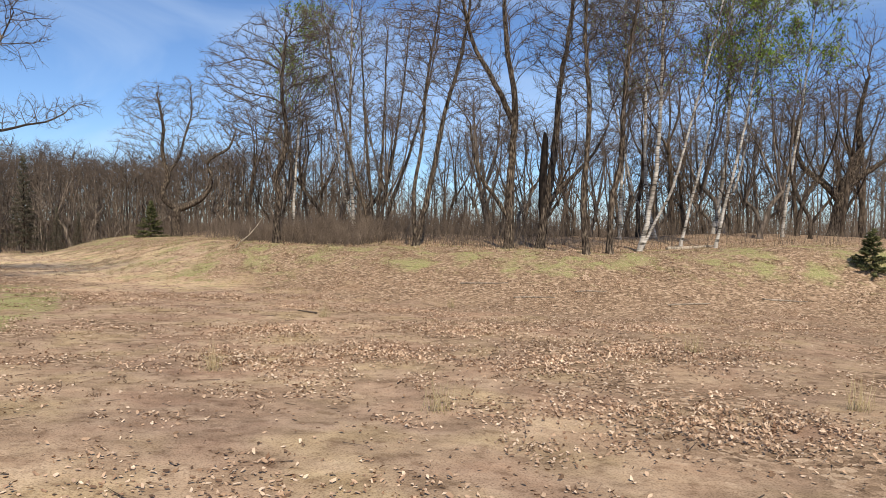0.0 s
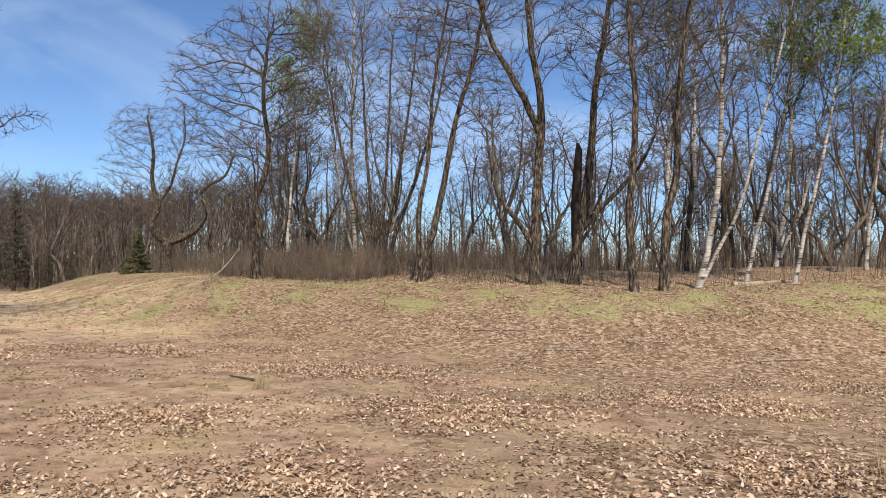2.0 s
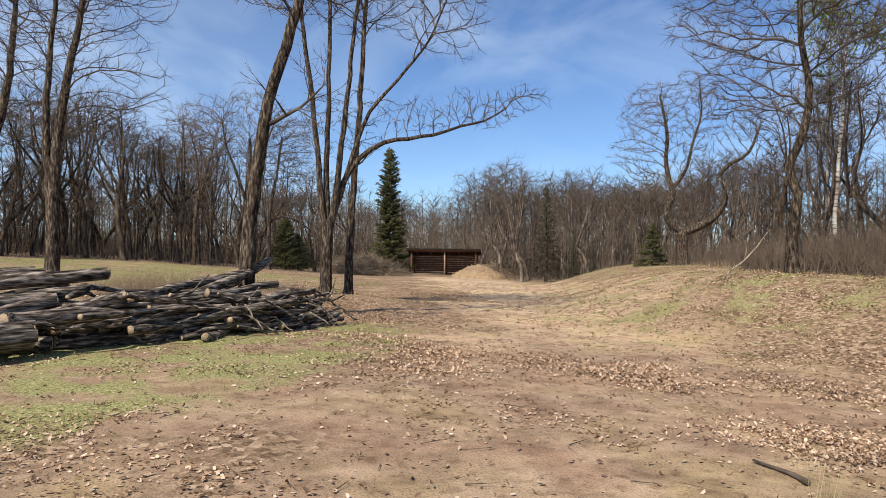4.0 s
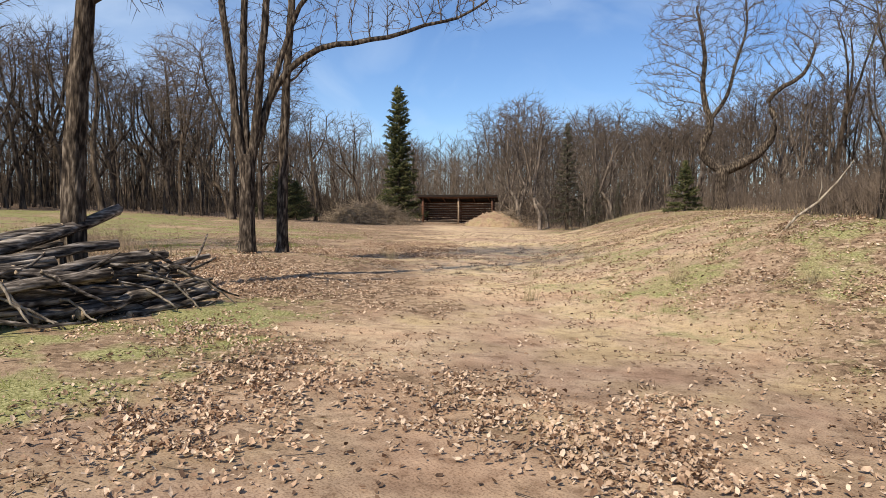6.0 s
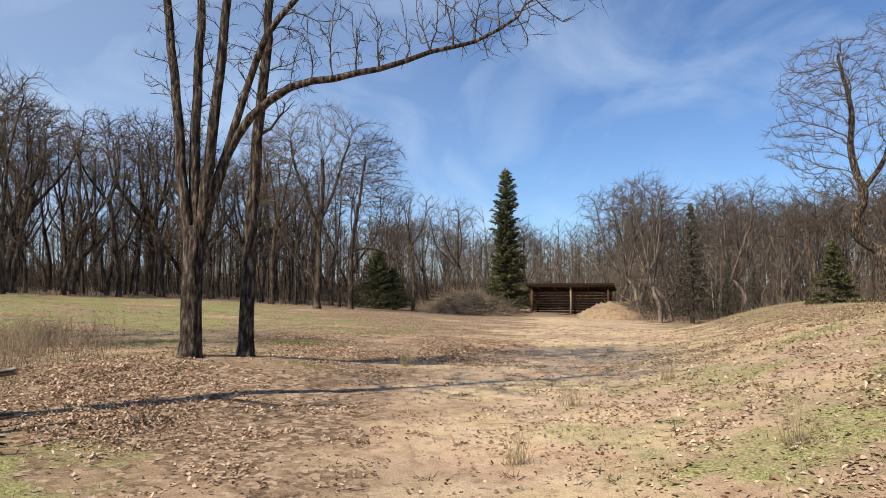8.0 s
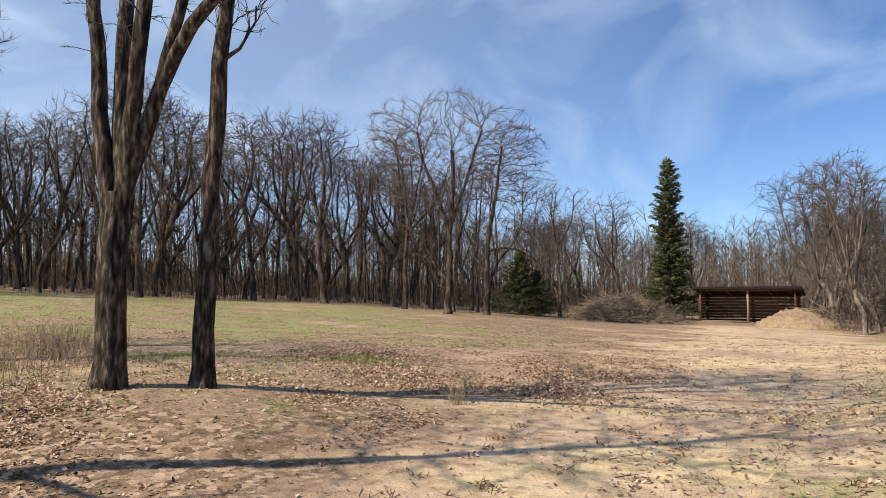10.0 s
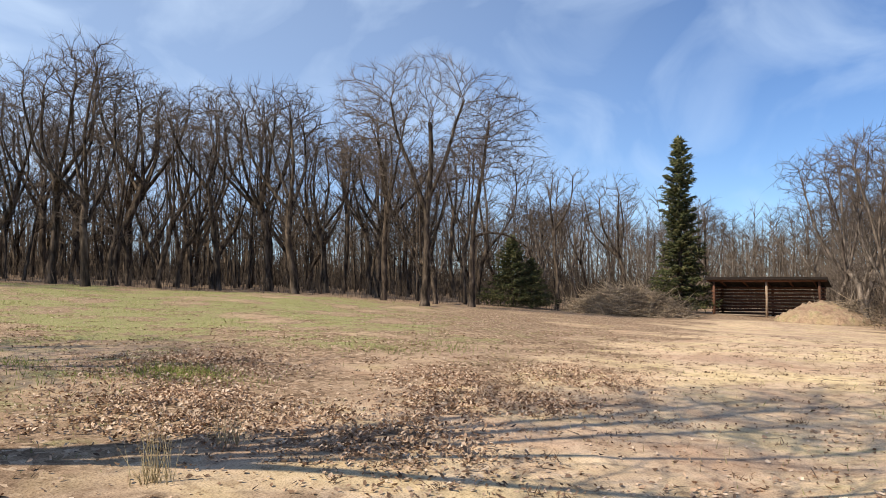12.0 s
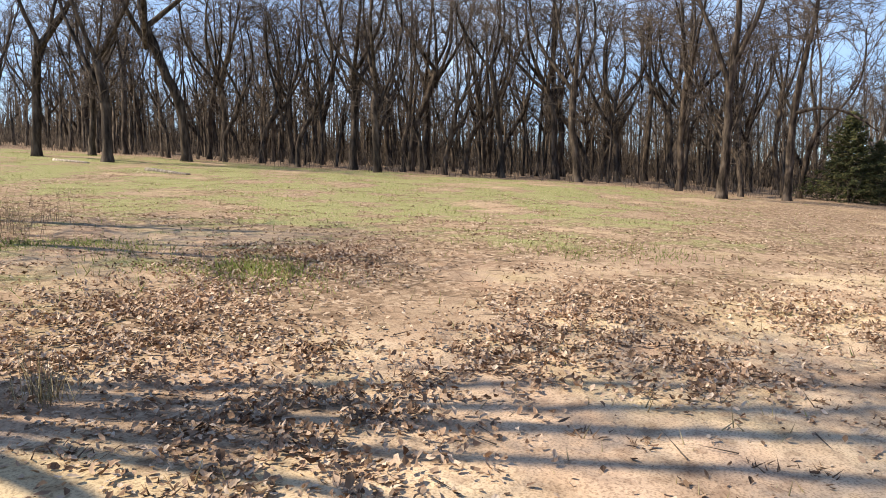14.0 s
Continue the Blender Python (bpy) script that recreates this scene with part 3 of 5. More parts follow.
def hero_trees():
    # several stems from one base, with a long low limb
    t = Tree(21, 0.15, 0.03, 3, 0.8)
    R = Vector((0.284, 0.957, 0))
    at = lambda o, z, b=0.0: tuple(R * o + Vector((0.957, -0.284, 0)) * b + Vector((0, 0, z)))
    t.stem([at(0, 0), at(0.02, 0.8), at(0.04, 1.6), at(0.06, 2.1)], 0.150, 0.15, 22, 0.07, 0)
    t.stem([at(0.0, 1.5), at(-0.10, 2.3), at(-0.20, 3.4), at(-0.40, 5.3), at(-0.7, 7.5), at(-0.9, 10.0)], 0.095, 0.035, 14, 0.07, 0)
    t.stem([at(0.03, 1.6), at(0.02, 2.8, -0.1), at(0.05, 5.3, -0.1), at(0.1, 8.0, -0.2), at(0.0, 10.5, -0.3)], 0.095, 0.035, 14, 0.07, 0)
    t.stem([at(0.08, 1.7), at(0.25, 2.7, 0.1), at(0.34, 3.8, 0.1), at(0.52, 5.4, 0.2), at(0.7, 7.5, 0.3), at(1.1, 10.0, 0.4)], 0.095, 0.035, 14, 0.07, 0)
    t.stem([at(0.1, 1.9), at(0.5, 3.15), at(0.9, 3.8, 0.1), at(1.5, 4.25, 0.3), at(2.2, 4.38, 0.4), at(2.9, 4.5, 0.5), at(3.7, 4.8, 0.5), at(4.4, 5.0, 0.5), at(5.1, 5.4, 0.5)], 0.10, 0.022, 12, 0.06, 0)
    t.stem([at(0.5, 3.2), at(0.85, 4.3, 0.1), at(1.15, 5.1, 0.2), at(1.9, 6.0, 0.3), at(2.8, 7.2, 0.3), at(3.4, 8.6, 0.3)], 0.07, 0.02, 10, 0.06, 0)
    t.grow([(at(-0.9, 9.2), (1.8, 1.8, 1.9)), (at(0.2, 10.0, -0.3), (1.7, 1.7, 2.0)), (at(1.3, 9.4, 0.4), (1.8, 1.6, 1.9)), (at(3.2, 8.2, 0.3), (1.5, 1.6, 1.6))], 420, 0.3, 5.8, twigs=3)
    t.grow([(at(2.5, 5.0, 0.4), (0.9, 1.2, 0.55)), (at(4.3, 5.3, 0.5), (0.9, 1.2, 0.6)), (at(5.6, 5.7, 0.5), (0.7, 0.8, 0.5))], 170, 0.2, 3.9, tip=0.006, twigs=2, twig=0.32)
    t.grow([(at(0.0, 4.6), (0.7, 0.9, 1.3))], 30, 0.16, 3.2, tip=0.005, twigs=2, twig=0.22, reach=0.9)
    plant(t.build("oak_tree", "grey oak with several stems and a long bare limb"), -20.85, 16.2)
    # single straight trunk beside it
    t = Tree(22, 0.15, 0.03, 3, 0.8)
    t.stem([at(0, 0), at(0.02, 1.6), at(0.15, 3.7), at(0.27, 5.4), at(0.38, 7.5), at(0.5, 10.5)], 0.122, 0.04, 22, 0.07, 0)
    t.grow([(at(0.4, 9.6), (1.9, 1.9, 2.4)), (at(0.9, 11.4), (1.5, 1.5, 1.4))], 240, 0.3, 6.0, twigs=3)
    t.grow([(at(0.3, 5.0), (0.8, 0.8, 1.2))], 20, 0.16, 3.2, tip=0.005, twigs=2, twig=0.22, reach=0.9)
    t.branch(Vector(at(0.2, 3.75)), Vector(at(0.9, 0.25)), 0.7, 0.03, 2)
    plant(t.build("oak_tree", "single straight oak trunk with bare twigs"), -21.2, 17.1)
    # leaning furrowed trunk behind the logs
    t = Tree(23, 0.15, 0.03, 3, 0.8)
    R2 = Vector((0.698, 0.715, 0))
    bt = lambda o, z: tuple(R2 * o + Vector((0, 0, z)))
    t.stem([bt(0, 0), bt(-0.02, 1.5), bt(0.3, 4.0), bt(0.75, 5.6), bt(1.25, 7.2), bt(1.9, 10.0)], 0.175, 0.05, 34, 0.12, 0)
    t.grow([(bt(1.7, 9.2), (2.2, 2.2, 2.2)), (bt(0.9, 7.4), (1.7, 1.7, 1.3)), (bt(2.6, 10.6), (1.6, 1.6, 1.4))], 420, 0.3, 5.2, twigs=3)
    t.branch(Vector(bt(0.32, 4.0)), Vector(bt(0.9, 0.3)), 1.6, 0.05, 1)
    plant(t.build("oak_tree", "leaning oak with deeply furrowed bark behind logs"), -17.15, 12.72)
    # forked trunk further along the log pile
    t = Tree(24, 0.16, 0.03, 4, 0.8)
    t.stem([bt(0, 0), bt(0.02, 1.6), bt(0.0, 2.6), bt(0.25, 5.0), bt(0.8, 7.5), bt(1.2, 9.5)], 0.2, 0.05, 18, 0.08, 0)
    t.stem([bt(0, 2.2), bt(-0.2, 4.2), bt(-0.1, 6.5), bt(0.2, 9.0)], 0.13, 0.04, 14, 0.07, 0)
    t.grow([(bt(0.9, 8.5), (2.4, 2.4, 2.2)), (bt(-0.3, 7.6), (2.2, 2.2, 2.0)), (bt(1.6, 5.6), (1.7, 1.7, 1.1))], 420, 0.34, 3.4, twigs=3)
    plant(t.build("oak_tree", "forked oak with dark bark beyond the logs"), -24.6, 10.0)
    t = Tree(25, 0.17, 0.03, 4, 0.85)
    t.stem([bt(0, 0), bt(0.05, 2.0), bt(0.3, 3.6), bt(0.9, 5.5), bt(1.3, 9.0)], 0.21, 0.05, 14, 0.07, 0)
    t.grow([(bt(1.2, 8.4), (2.5, 2.5, 2.2)), (bt(0.3, 6.0), (2.2, 2.2, 1.6))], 340, 0.36, 3.0, twigs=3)
    plant(t.build("oak_tree", "dark bare oak beyond the log pile"), -27.4, 8.4)
    # round-crowned oak on the bank
    R3 = Vector((0.97, 0.24, 0))
    ct = lambda o, z, b=0.0: tuple(R3 * o + Vector((-0.24, 0.97, 0)) * b + Vector((0, 0, z)))
    t = Tree(31, 0.22, 0.05, 6, 1.0, 1.35, 1)
    t.stem([ct(0, 0), ct(-0.05, 0.9), ct(0.1, 1.9), ct(-0.12, 2.6), ct(0.2, 3.4), ct(0.3, 4.4), ct(0.1, 6.0), ct(0.25, 8.0)], 0.145, 0.04, 14, 0.07, 0)
    t.grow([(ct(0.3, 7.4), (1.9, 1.8, 1.7)), (ct(-1.5, 6.4), (1.6, 1.6, 1.6)), (ct(1.2, 5.6), (1.2, 1.5, 1.6)), (ct(-1.0, 4.6), (1.3, 1.4, 1.1)), (ct(0.3, 3.6), (1.2, 1.2, 0.8))], 560, 0.27, 2.3, gnarl=0.42, twigs=5, twig=0.4)
    plant(t.build("oak_tree", "gnarled round-crowned oak just breaking bud", BARK, TWIG, BUDLEAF, 700, 0.032), -12.1, 24.1)
    # slender stems leaning outwards
    t = Tree(32, 0.23, 0.05, 5, 0.75, 1.35, 1)
    t.stem([ct(-0.1, 0), ct(0.15, 1.2), ct(0.55, 3.0), ct(0.9, 5.0), ct(1.5, 7.2), ct(1.9, 10.5)], 0.125, 0.035, 12, 0.06, 0)
    t.stem([ct(-0.1, 0.2), ct(-0.2, 2.0), ct(0.1, 4.0), ct(0.2, 6.0), ct(0.6, 8.5)], 0.09, 0.03, 10, 0.06, 0)
    t.grow([(ct(1.7, 9.3), (1.7, 1.7, 2.0)), (ct(0.6, 7.6), (1.6, 1.6, 1.9)), (ct(-0.3, 5.2), (1.1, 1.3, 1.5)), (ct(1.8, 6.0), (1.1, 1.2, 1.4))], 360, 0.34, 2.8, gnarl=0.4, twigs=5)
    plant(t.build("oak_tree", "slender leaning oak with two stems"), -6.5, 24.1)
    # many-stemmed clump
    t = Tree(33, 0.23, 0.05, 4, 0.75, 1.35, 1)
    for o, b in ((-1.9, 0.3), (-0.6, -0.4), (0.3, 0.5), (1.1, 0.1), (2.2, -0.3)):
        t.stem([ct(0.15 * o, 0, 0.3 * b), ct(0.3 * o, 1.5, b * 0.4), ct(0.7 * o, 4.0, b), ct(1.0 * o, 6.5, b), ct(1.25 * o, 9.5, b)], 0.10, 0.022, 10, 0.06, 0)
    t.grow([(ct(1.3 * o, 8.6, b), (1.4, 1.5, 2.0)) for o, b in ((-1.9, 0.3), (-0.6, -0.4), (0.3, 0.5), (1.1, 0.1), (2.2, -0.3))] + [(ct(0, 6.0), (2.4, 1.4, 1.6)), (ct(-1.4, 4.6), (1.2, 1.2, 1.0)), (ct(1.6, 4.8), (1.2, 1.2, 1.0))], 720, 0.36, 3.0, gnarl=0.4, twigs=5)
    plant(t.build("oak_tree", "clump of dark oak stems from one base"), -9.9, 29.5)
    # the two tallest trunks, one with a broken dark stub
    t = Tree(34, 0.23, 0.06, 5, 0.8, 1.35, 1)
    t.stem([ct(0, 0), ct(0.0, 2.0), ct(0.08, 4.0), ct(0.1, 5.6), ct(-0.3, 8.0), ct(-0.5, 13)], 0.18, 0.03, 16, 0.07, 0)
    t.stem([ct(0.1, 4.6), ct(-0.6, 6.0), ct(-1.5, 7.6), ct(-2.2, 10.5)], 0.12, 0.04, 10, 0.06, 0)
    t.stem([ct(0.0, 1.2), ct(-0.5, 1.9), ct(-1.2, 2.9), ct(-1.5, 4.6)], 0.09, 0.03, 8, 0.06, 0)
    t.grow([(ct(-0.4, 11.6), (2.2, 2.0, 2.6)), (ct(-2.4, 9.6), (1.8, 1.8, 2.0)), (ct(-1.4, 5.6), (1.3, 1.4, 1.3)), (ct(-2.8, 6.6), (1.6, 1.5, 1.2)), (ct(-3.4, 8.2), (1.4, 1.5, 1.4)), (ct(0.3, 7.8), (1.3, 1.5, 1.8)), (ct(-1.0, 3.8), (0.9, 1.1, 0.9))], 620, 0.36, 2.6, gnarl=0.36, twigs=5)
    plant(t.build("oak_tree", "tall oak with wide ascending limbs"), -3.2, 24.5)
    t = Tree(35, 0.23, 0.06, 5, 0.8, 1.35, 1)
    t.stem([ct(0, 0), ct(0.1, 1.4), ct(0.3, 2.4), ct(0.5, 4.5), ct(0.6, 6.0), ct(1.0, 9.0), ct(1.3, 13)], 0.17, 0.03, 16, 0.07, 0)
    t.stem([ct(0.2, 1.7), ct(1.0, 2.6), ct(1.9, 3.6), ct(2.4, 4.6)], 0.11, 0.03, 8, 0.06, 0)
    t.grow([(ct(1.2, 11.6), (2.2, 2.0, 2.6)), (ct(2.4, 6.0), (1.4, 1.4, 1.3)), (ct(2.2, 8.6), (1.7, 1.6, 1.7)), (ct(3.0, 6.8), (1.5, 1.5, 1.3)), (ct(0.4, 7.0), (1.3, 1.5, 1.6)), (ct(1.9, 4.4), (1.0, 1.1, 0.9))], 580, 0.36, 2.6, gnarl=0.36, twigs=5)
    top = t.build("oak_tree", "tall oak with a black broken stub")
    acc = Acc()
    tube(acc, [ct(0.12, 0.6), ct(0.06, 1.6), ct(0.05, 2.6), ct(0.08, 3.5), ct(0.10, 4.1), ct(0.06, 4.3)], [0.12, 0.14, 0.13, 0.125, 0.10, 0.03], 12, 0.14, t.rng, True)
    part("broken_stub", acc, CHARRED, top, "black broken-off dead stem")
    plant(top, -2.1, 24.9)
    # pair of trunks at the foot of the bank
    t = Tree(36, 0.23, 0.06, 5, 0.8, 1.35, 1)
    t.stem([ct(0, 0), ct(-0.12, 2.0), ct(0.0, 4.5), ct(-0.2, 7.5), ct(0.0, 13)], 0.115, 0.022, 14, 0.07, 0)
    t.grow([(ct(0, 10.8), (1.4, 1.4, 3.0)), (ct(-0.6, 6.6), (1.0, 1.1, 1.8)), (ct(0.1, 3.6), (0.7, 0.8, 1.2)), (ct(0.6, 7.8), (1.2, 1.2, 1.6)), (ct(-1.2, 8.8), (1.2, 1.2, 1.6))], 420, 0.32, 1.8, gnarl=0.36, twigs=5)
    plant(t.build("oak_tree", "slim dark oak with many low twigs"), -0.4, 22.2)
    t = Tree(37, 0.23, 0.06, 5, 0.8, 1.35, 1)
    t.stem([ct(0, 0), ct(0.05, 2.0), ct(0.3, 3.0), ct(0.4, 6.0), ct(0.9, 9.5), ct(1.0, 12)], 0.115, 0.022, 14, 0.07, 0)
    t.grow([(ct(1.0, 10.0), (1.6, 1.5, 2.6)), (ct(1.3, 6.2), (1.2, 1.2, 1.6)), (ct(0.5, 4.0), (0.9, 0.9, 1.2)), (ct(1.9, 7.8), (1.2, 1.2, 1.5)), (ct(-0.1, 7.6), (1.0, 1.2, 1.5))], 420, 0.32, 1.8, gnarl=0.36, twigs=5)
    plant(t.build("oak_tree", "slim dark oak standing close to another"), 0.35, 22.7)
    # crooked oak with an elbowed limb
    R4 = Vector((0.83, 0.56, 0))
    dt = lambda o, z: tuple(R4 * o + Vector((0, 0, z)))
    t = Tree(38, 0.23, 0.05, 5, 0.9, 1.45)
    t.stem([dt(0, 0), dt(0.0, 0.9), dt(0.05, 1.9)], 0.30, 0.28, 16, 0.08, 0)
    t.stem([dt(0, 1.8), dt(-0.6, 2.3), dt(-0.85, 2.8), dt(-0.5, 3.9), dt(-0.85, 5.4), dt(-0.8, 7.1), dt(-1.2, 9.2)], 0.23, 0.05, 12, 0.06, 0)
    t.stem([dt(0.1, 1.8), dt(0.75, 2.1), dt(1.45, 2.45), dt(2.0, 3.2), dt(2.1, 4.1), dt(1.85, 4.8), dt(2.4, 5.4), dt(3.2, 5.9), dt(3.6, 7.0)], 0.24, 0.05, 12, 0.06, 0)
    t.stem([dt(-0.5, 4.1), dt(0.2, 5.2), dt(0.45, 6.4), dt(0.9, 8.0), dt(0.8, 9.6)], 0.10, 0.03, 10, 0.06, 0)
    t.grow([(dt(-1.5, 8.0), (1.9, 1.9, 1.8)), (dt(0.4, 8.6), (1.8, 1.8, 1.7)), (dt(2.8, 7.4), (1.6, 1.6, 1.3)), (dt(-2.4, 6.0), (1.3, 1.6, 1.2)), (dt(0.4, 6.2), (1.4, 1.6, 1.2)), (dt(-1.8, 4.3), (0.9, 1.1, 0.7))], 560, 0.33, 3.0, gnarl=0.45, twigs=5, twig=0.5)
    plant(t.build("oak_tree", "crooked oak with an elbow-bent dark limb"), -26.6, 39.6)
    # tall round-topped oak at the edge of the far wood
    t = Tree(39, 0.14, 0.07, 5, 0.7, 1.5, 1)
    t.stem([(0, 0, 0), (0.05, 0.1, 2), (0.0, 0.1, 4.5), (0.0, 0.3, 7), (0.2, 0.2, 9)], 0.22, 0.10, 12, 0.06, 0)
    t.stem([(0, 0.1, 4.5), (0.1, -0.6, 6.5), (0.1, -1.4, 8.5), (0.2, -1.7, 10)], 0.13, 0.05, 10, 0.06, 0)
    t.stem([(0, 0.1, 5.2), (0.1, 0.9, 7.0), (0.1, 1.5, 9), (0.2, 1.9, 10.2)], 0.12, 0.05, 10, 0.06, 0)
    t.grow([((0.2, 0.3, 10.4), (2.6, 2.6, 2.1)), ((0.2, -2.6, 9.6), (2.2, 2.0, 2.1)), ((0.2, 2.9, 9.4), (2.2, 2.1, 2.2)), ((0.2, -3.2, 7.0), (1.6, 1.5, 1.3)), ((0.2, 3.3, 6.9), (1.7, 1.6, 1.3))], 620, 0.40, 4.2, gnarl=0.3, twigs=5, twig=0.7)
    plant(t.build("oak_tree", "tall round-topped bare oak at the wood's edge", BARK_FAR), -51.2, 24.6)
    t = Tree(40, 0.15, 0.06, 5, 0.8, 1.5, 1)
    t.stem([(0, 0, 0), (0.0, 0.0, 2), (0.0, 0.1, 4.5), (0.1, 0.5, 7), (0.2, 0.9, 10)], 0.20, 0.06, 12, 0.06, 0)
    t.stem([(0, 0, 3.8), (0.2, 0.9, 4.0), (0.4, 2.0, 3.8), (0.5, 3.2, 3.0)], 0.09, 0.03, 8, 0.06, 0)
    t.grow([((0.2, 1.3, 9.6), (2.2, 2.3, 2.0)), ((0.2, -0.9, 8.0), (1.7, 1.6, 1.7)), ((0.3, 2.6, 7.6), (1.6, 1.6, 1.5))], 380, 0.40, 3.6, gnarl=0.3, twigs=5, twig=0.7)
    plant(t.build("oak_tree", "bare oak with one drooping low limb", BARK_FAR), -54.0, 27.4)
    t = Tree(41, 0.17, 0.05, 5, 0.9, 1.3)
    t.stem([(0, 0, 0), (0.1, 0, 1.2), (0.35, 0, 2.6), (0.9, 0, 4.0), (0.8, 0, 5.6), (1.2, 0.2, 7.6)], 0.38, 0.06, 12, 0.09, 0)
    t.stem([(0.2, 0, 1.6), (-0.6, 0, 2.6), (-1.5, 0.2, 3.4), (-1.9, 0.2, 4.8), (-1.6, 0, 6.4)], 0.2, 0.05, 10, 0.08, 0)
    t.stem([(0.3, 0, 2.4), (1.3, 0, 3.2), (2.3, 0.1, 4.0), (2.7, 0.1, 5.6)], 0.17, 0.05, 10, 0.08, 0)
    t.grow([((-1.6, 0, 6.0), (1.9, 2.0, 1.7)), ((0.6, 0, 8.2), (2.0, 2.0, 2.1)), ((2.4, 0, 6.4), (2.0, 2.0, 2.0)), ((-2.0, 0, 3.2), (1.4, 1.6, 1.0)), ((2.6, 0, 3.4), (1.5, 1.6, 1.2))], 520, 0.36, 1.2, gnarl=0.5, twigs=5, twig=0.55)
    plant(t.build("oak_tree", "broad dark oak at the far end of the bank"), 10.9, 35.5)


def birches():
    t = Tree(51, 0.10, 0.03, 5, 0.6, 1.1, 1)
    t.stem([(0, 0, 0), (0.3, 0.1, 1.5), (0.5, 0.1, 3), (0.6, 0.1, 5.5), (0.6, 0.1, 8.5), (0.7, 0.2, 12)], 0.095, 0.03, 12, 0.03, 14, 0.4, 0.20)
    t.stem([(0.05, 0, 0.1), (0.55, 0.1, 1.2), (1.1, 0.1, 2.4), (1.6, 0.2, 4.5), (2.3, 0.2, 7.5), (2.8, 0.2, 10)], 0.055, 0.02, 12, 0.03, 12, 0.45, 0.22)
    a = plant(t.build("birch_tree", "white-barked birch with fresh green leaves", BIRCH, TWIG, GREENLEAF, 2000, 0.055, low=0.4), 1.4, 24.8)
    t = Tree(52, 0.10, 0.03, 5, 0.6, 1.1, 1)
    t.stem([(0, 0, 0), (0.3, 0.1, 1.5), (0.75, 0.1, 3.5), (1.1, 0.1, 5.5), (1.5, 0, 9.0)], 0.065, 0.018, 10, 0.03, 14, 0.5, 0.22)
    b = plant(t.build("birch_tree", "thin leaning birch with pale green leaves", BIRCH, TWIG, GREENLEAF, 3600, 0.075, low=0.5), 3.0, 27.0)
    for top, x, y, r, s in ((b, 4.0, 25.3, 8, 0.97), (a, 2.4, 31.2, 160, 0.95), (a, 0.9, 31.4, 75, 0.95), (a, -12.2, 33.2, 250, 1.05), (b, 7.5, 31, 40, 1.15), (a, 5.2, 34, 20, 1.1), (b, -15.0, 32.0, 100, 1.2), (a, -20.5, 42.0, 310, 0.85)):
        tagged(again(top, x, y, r, s), group="birches among the oaks")


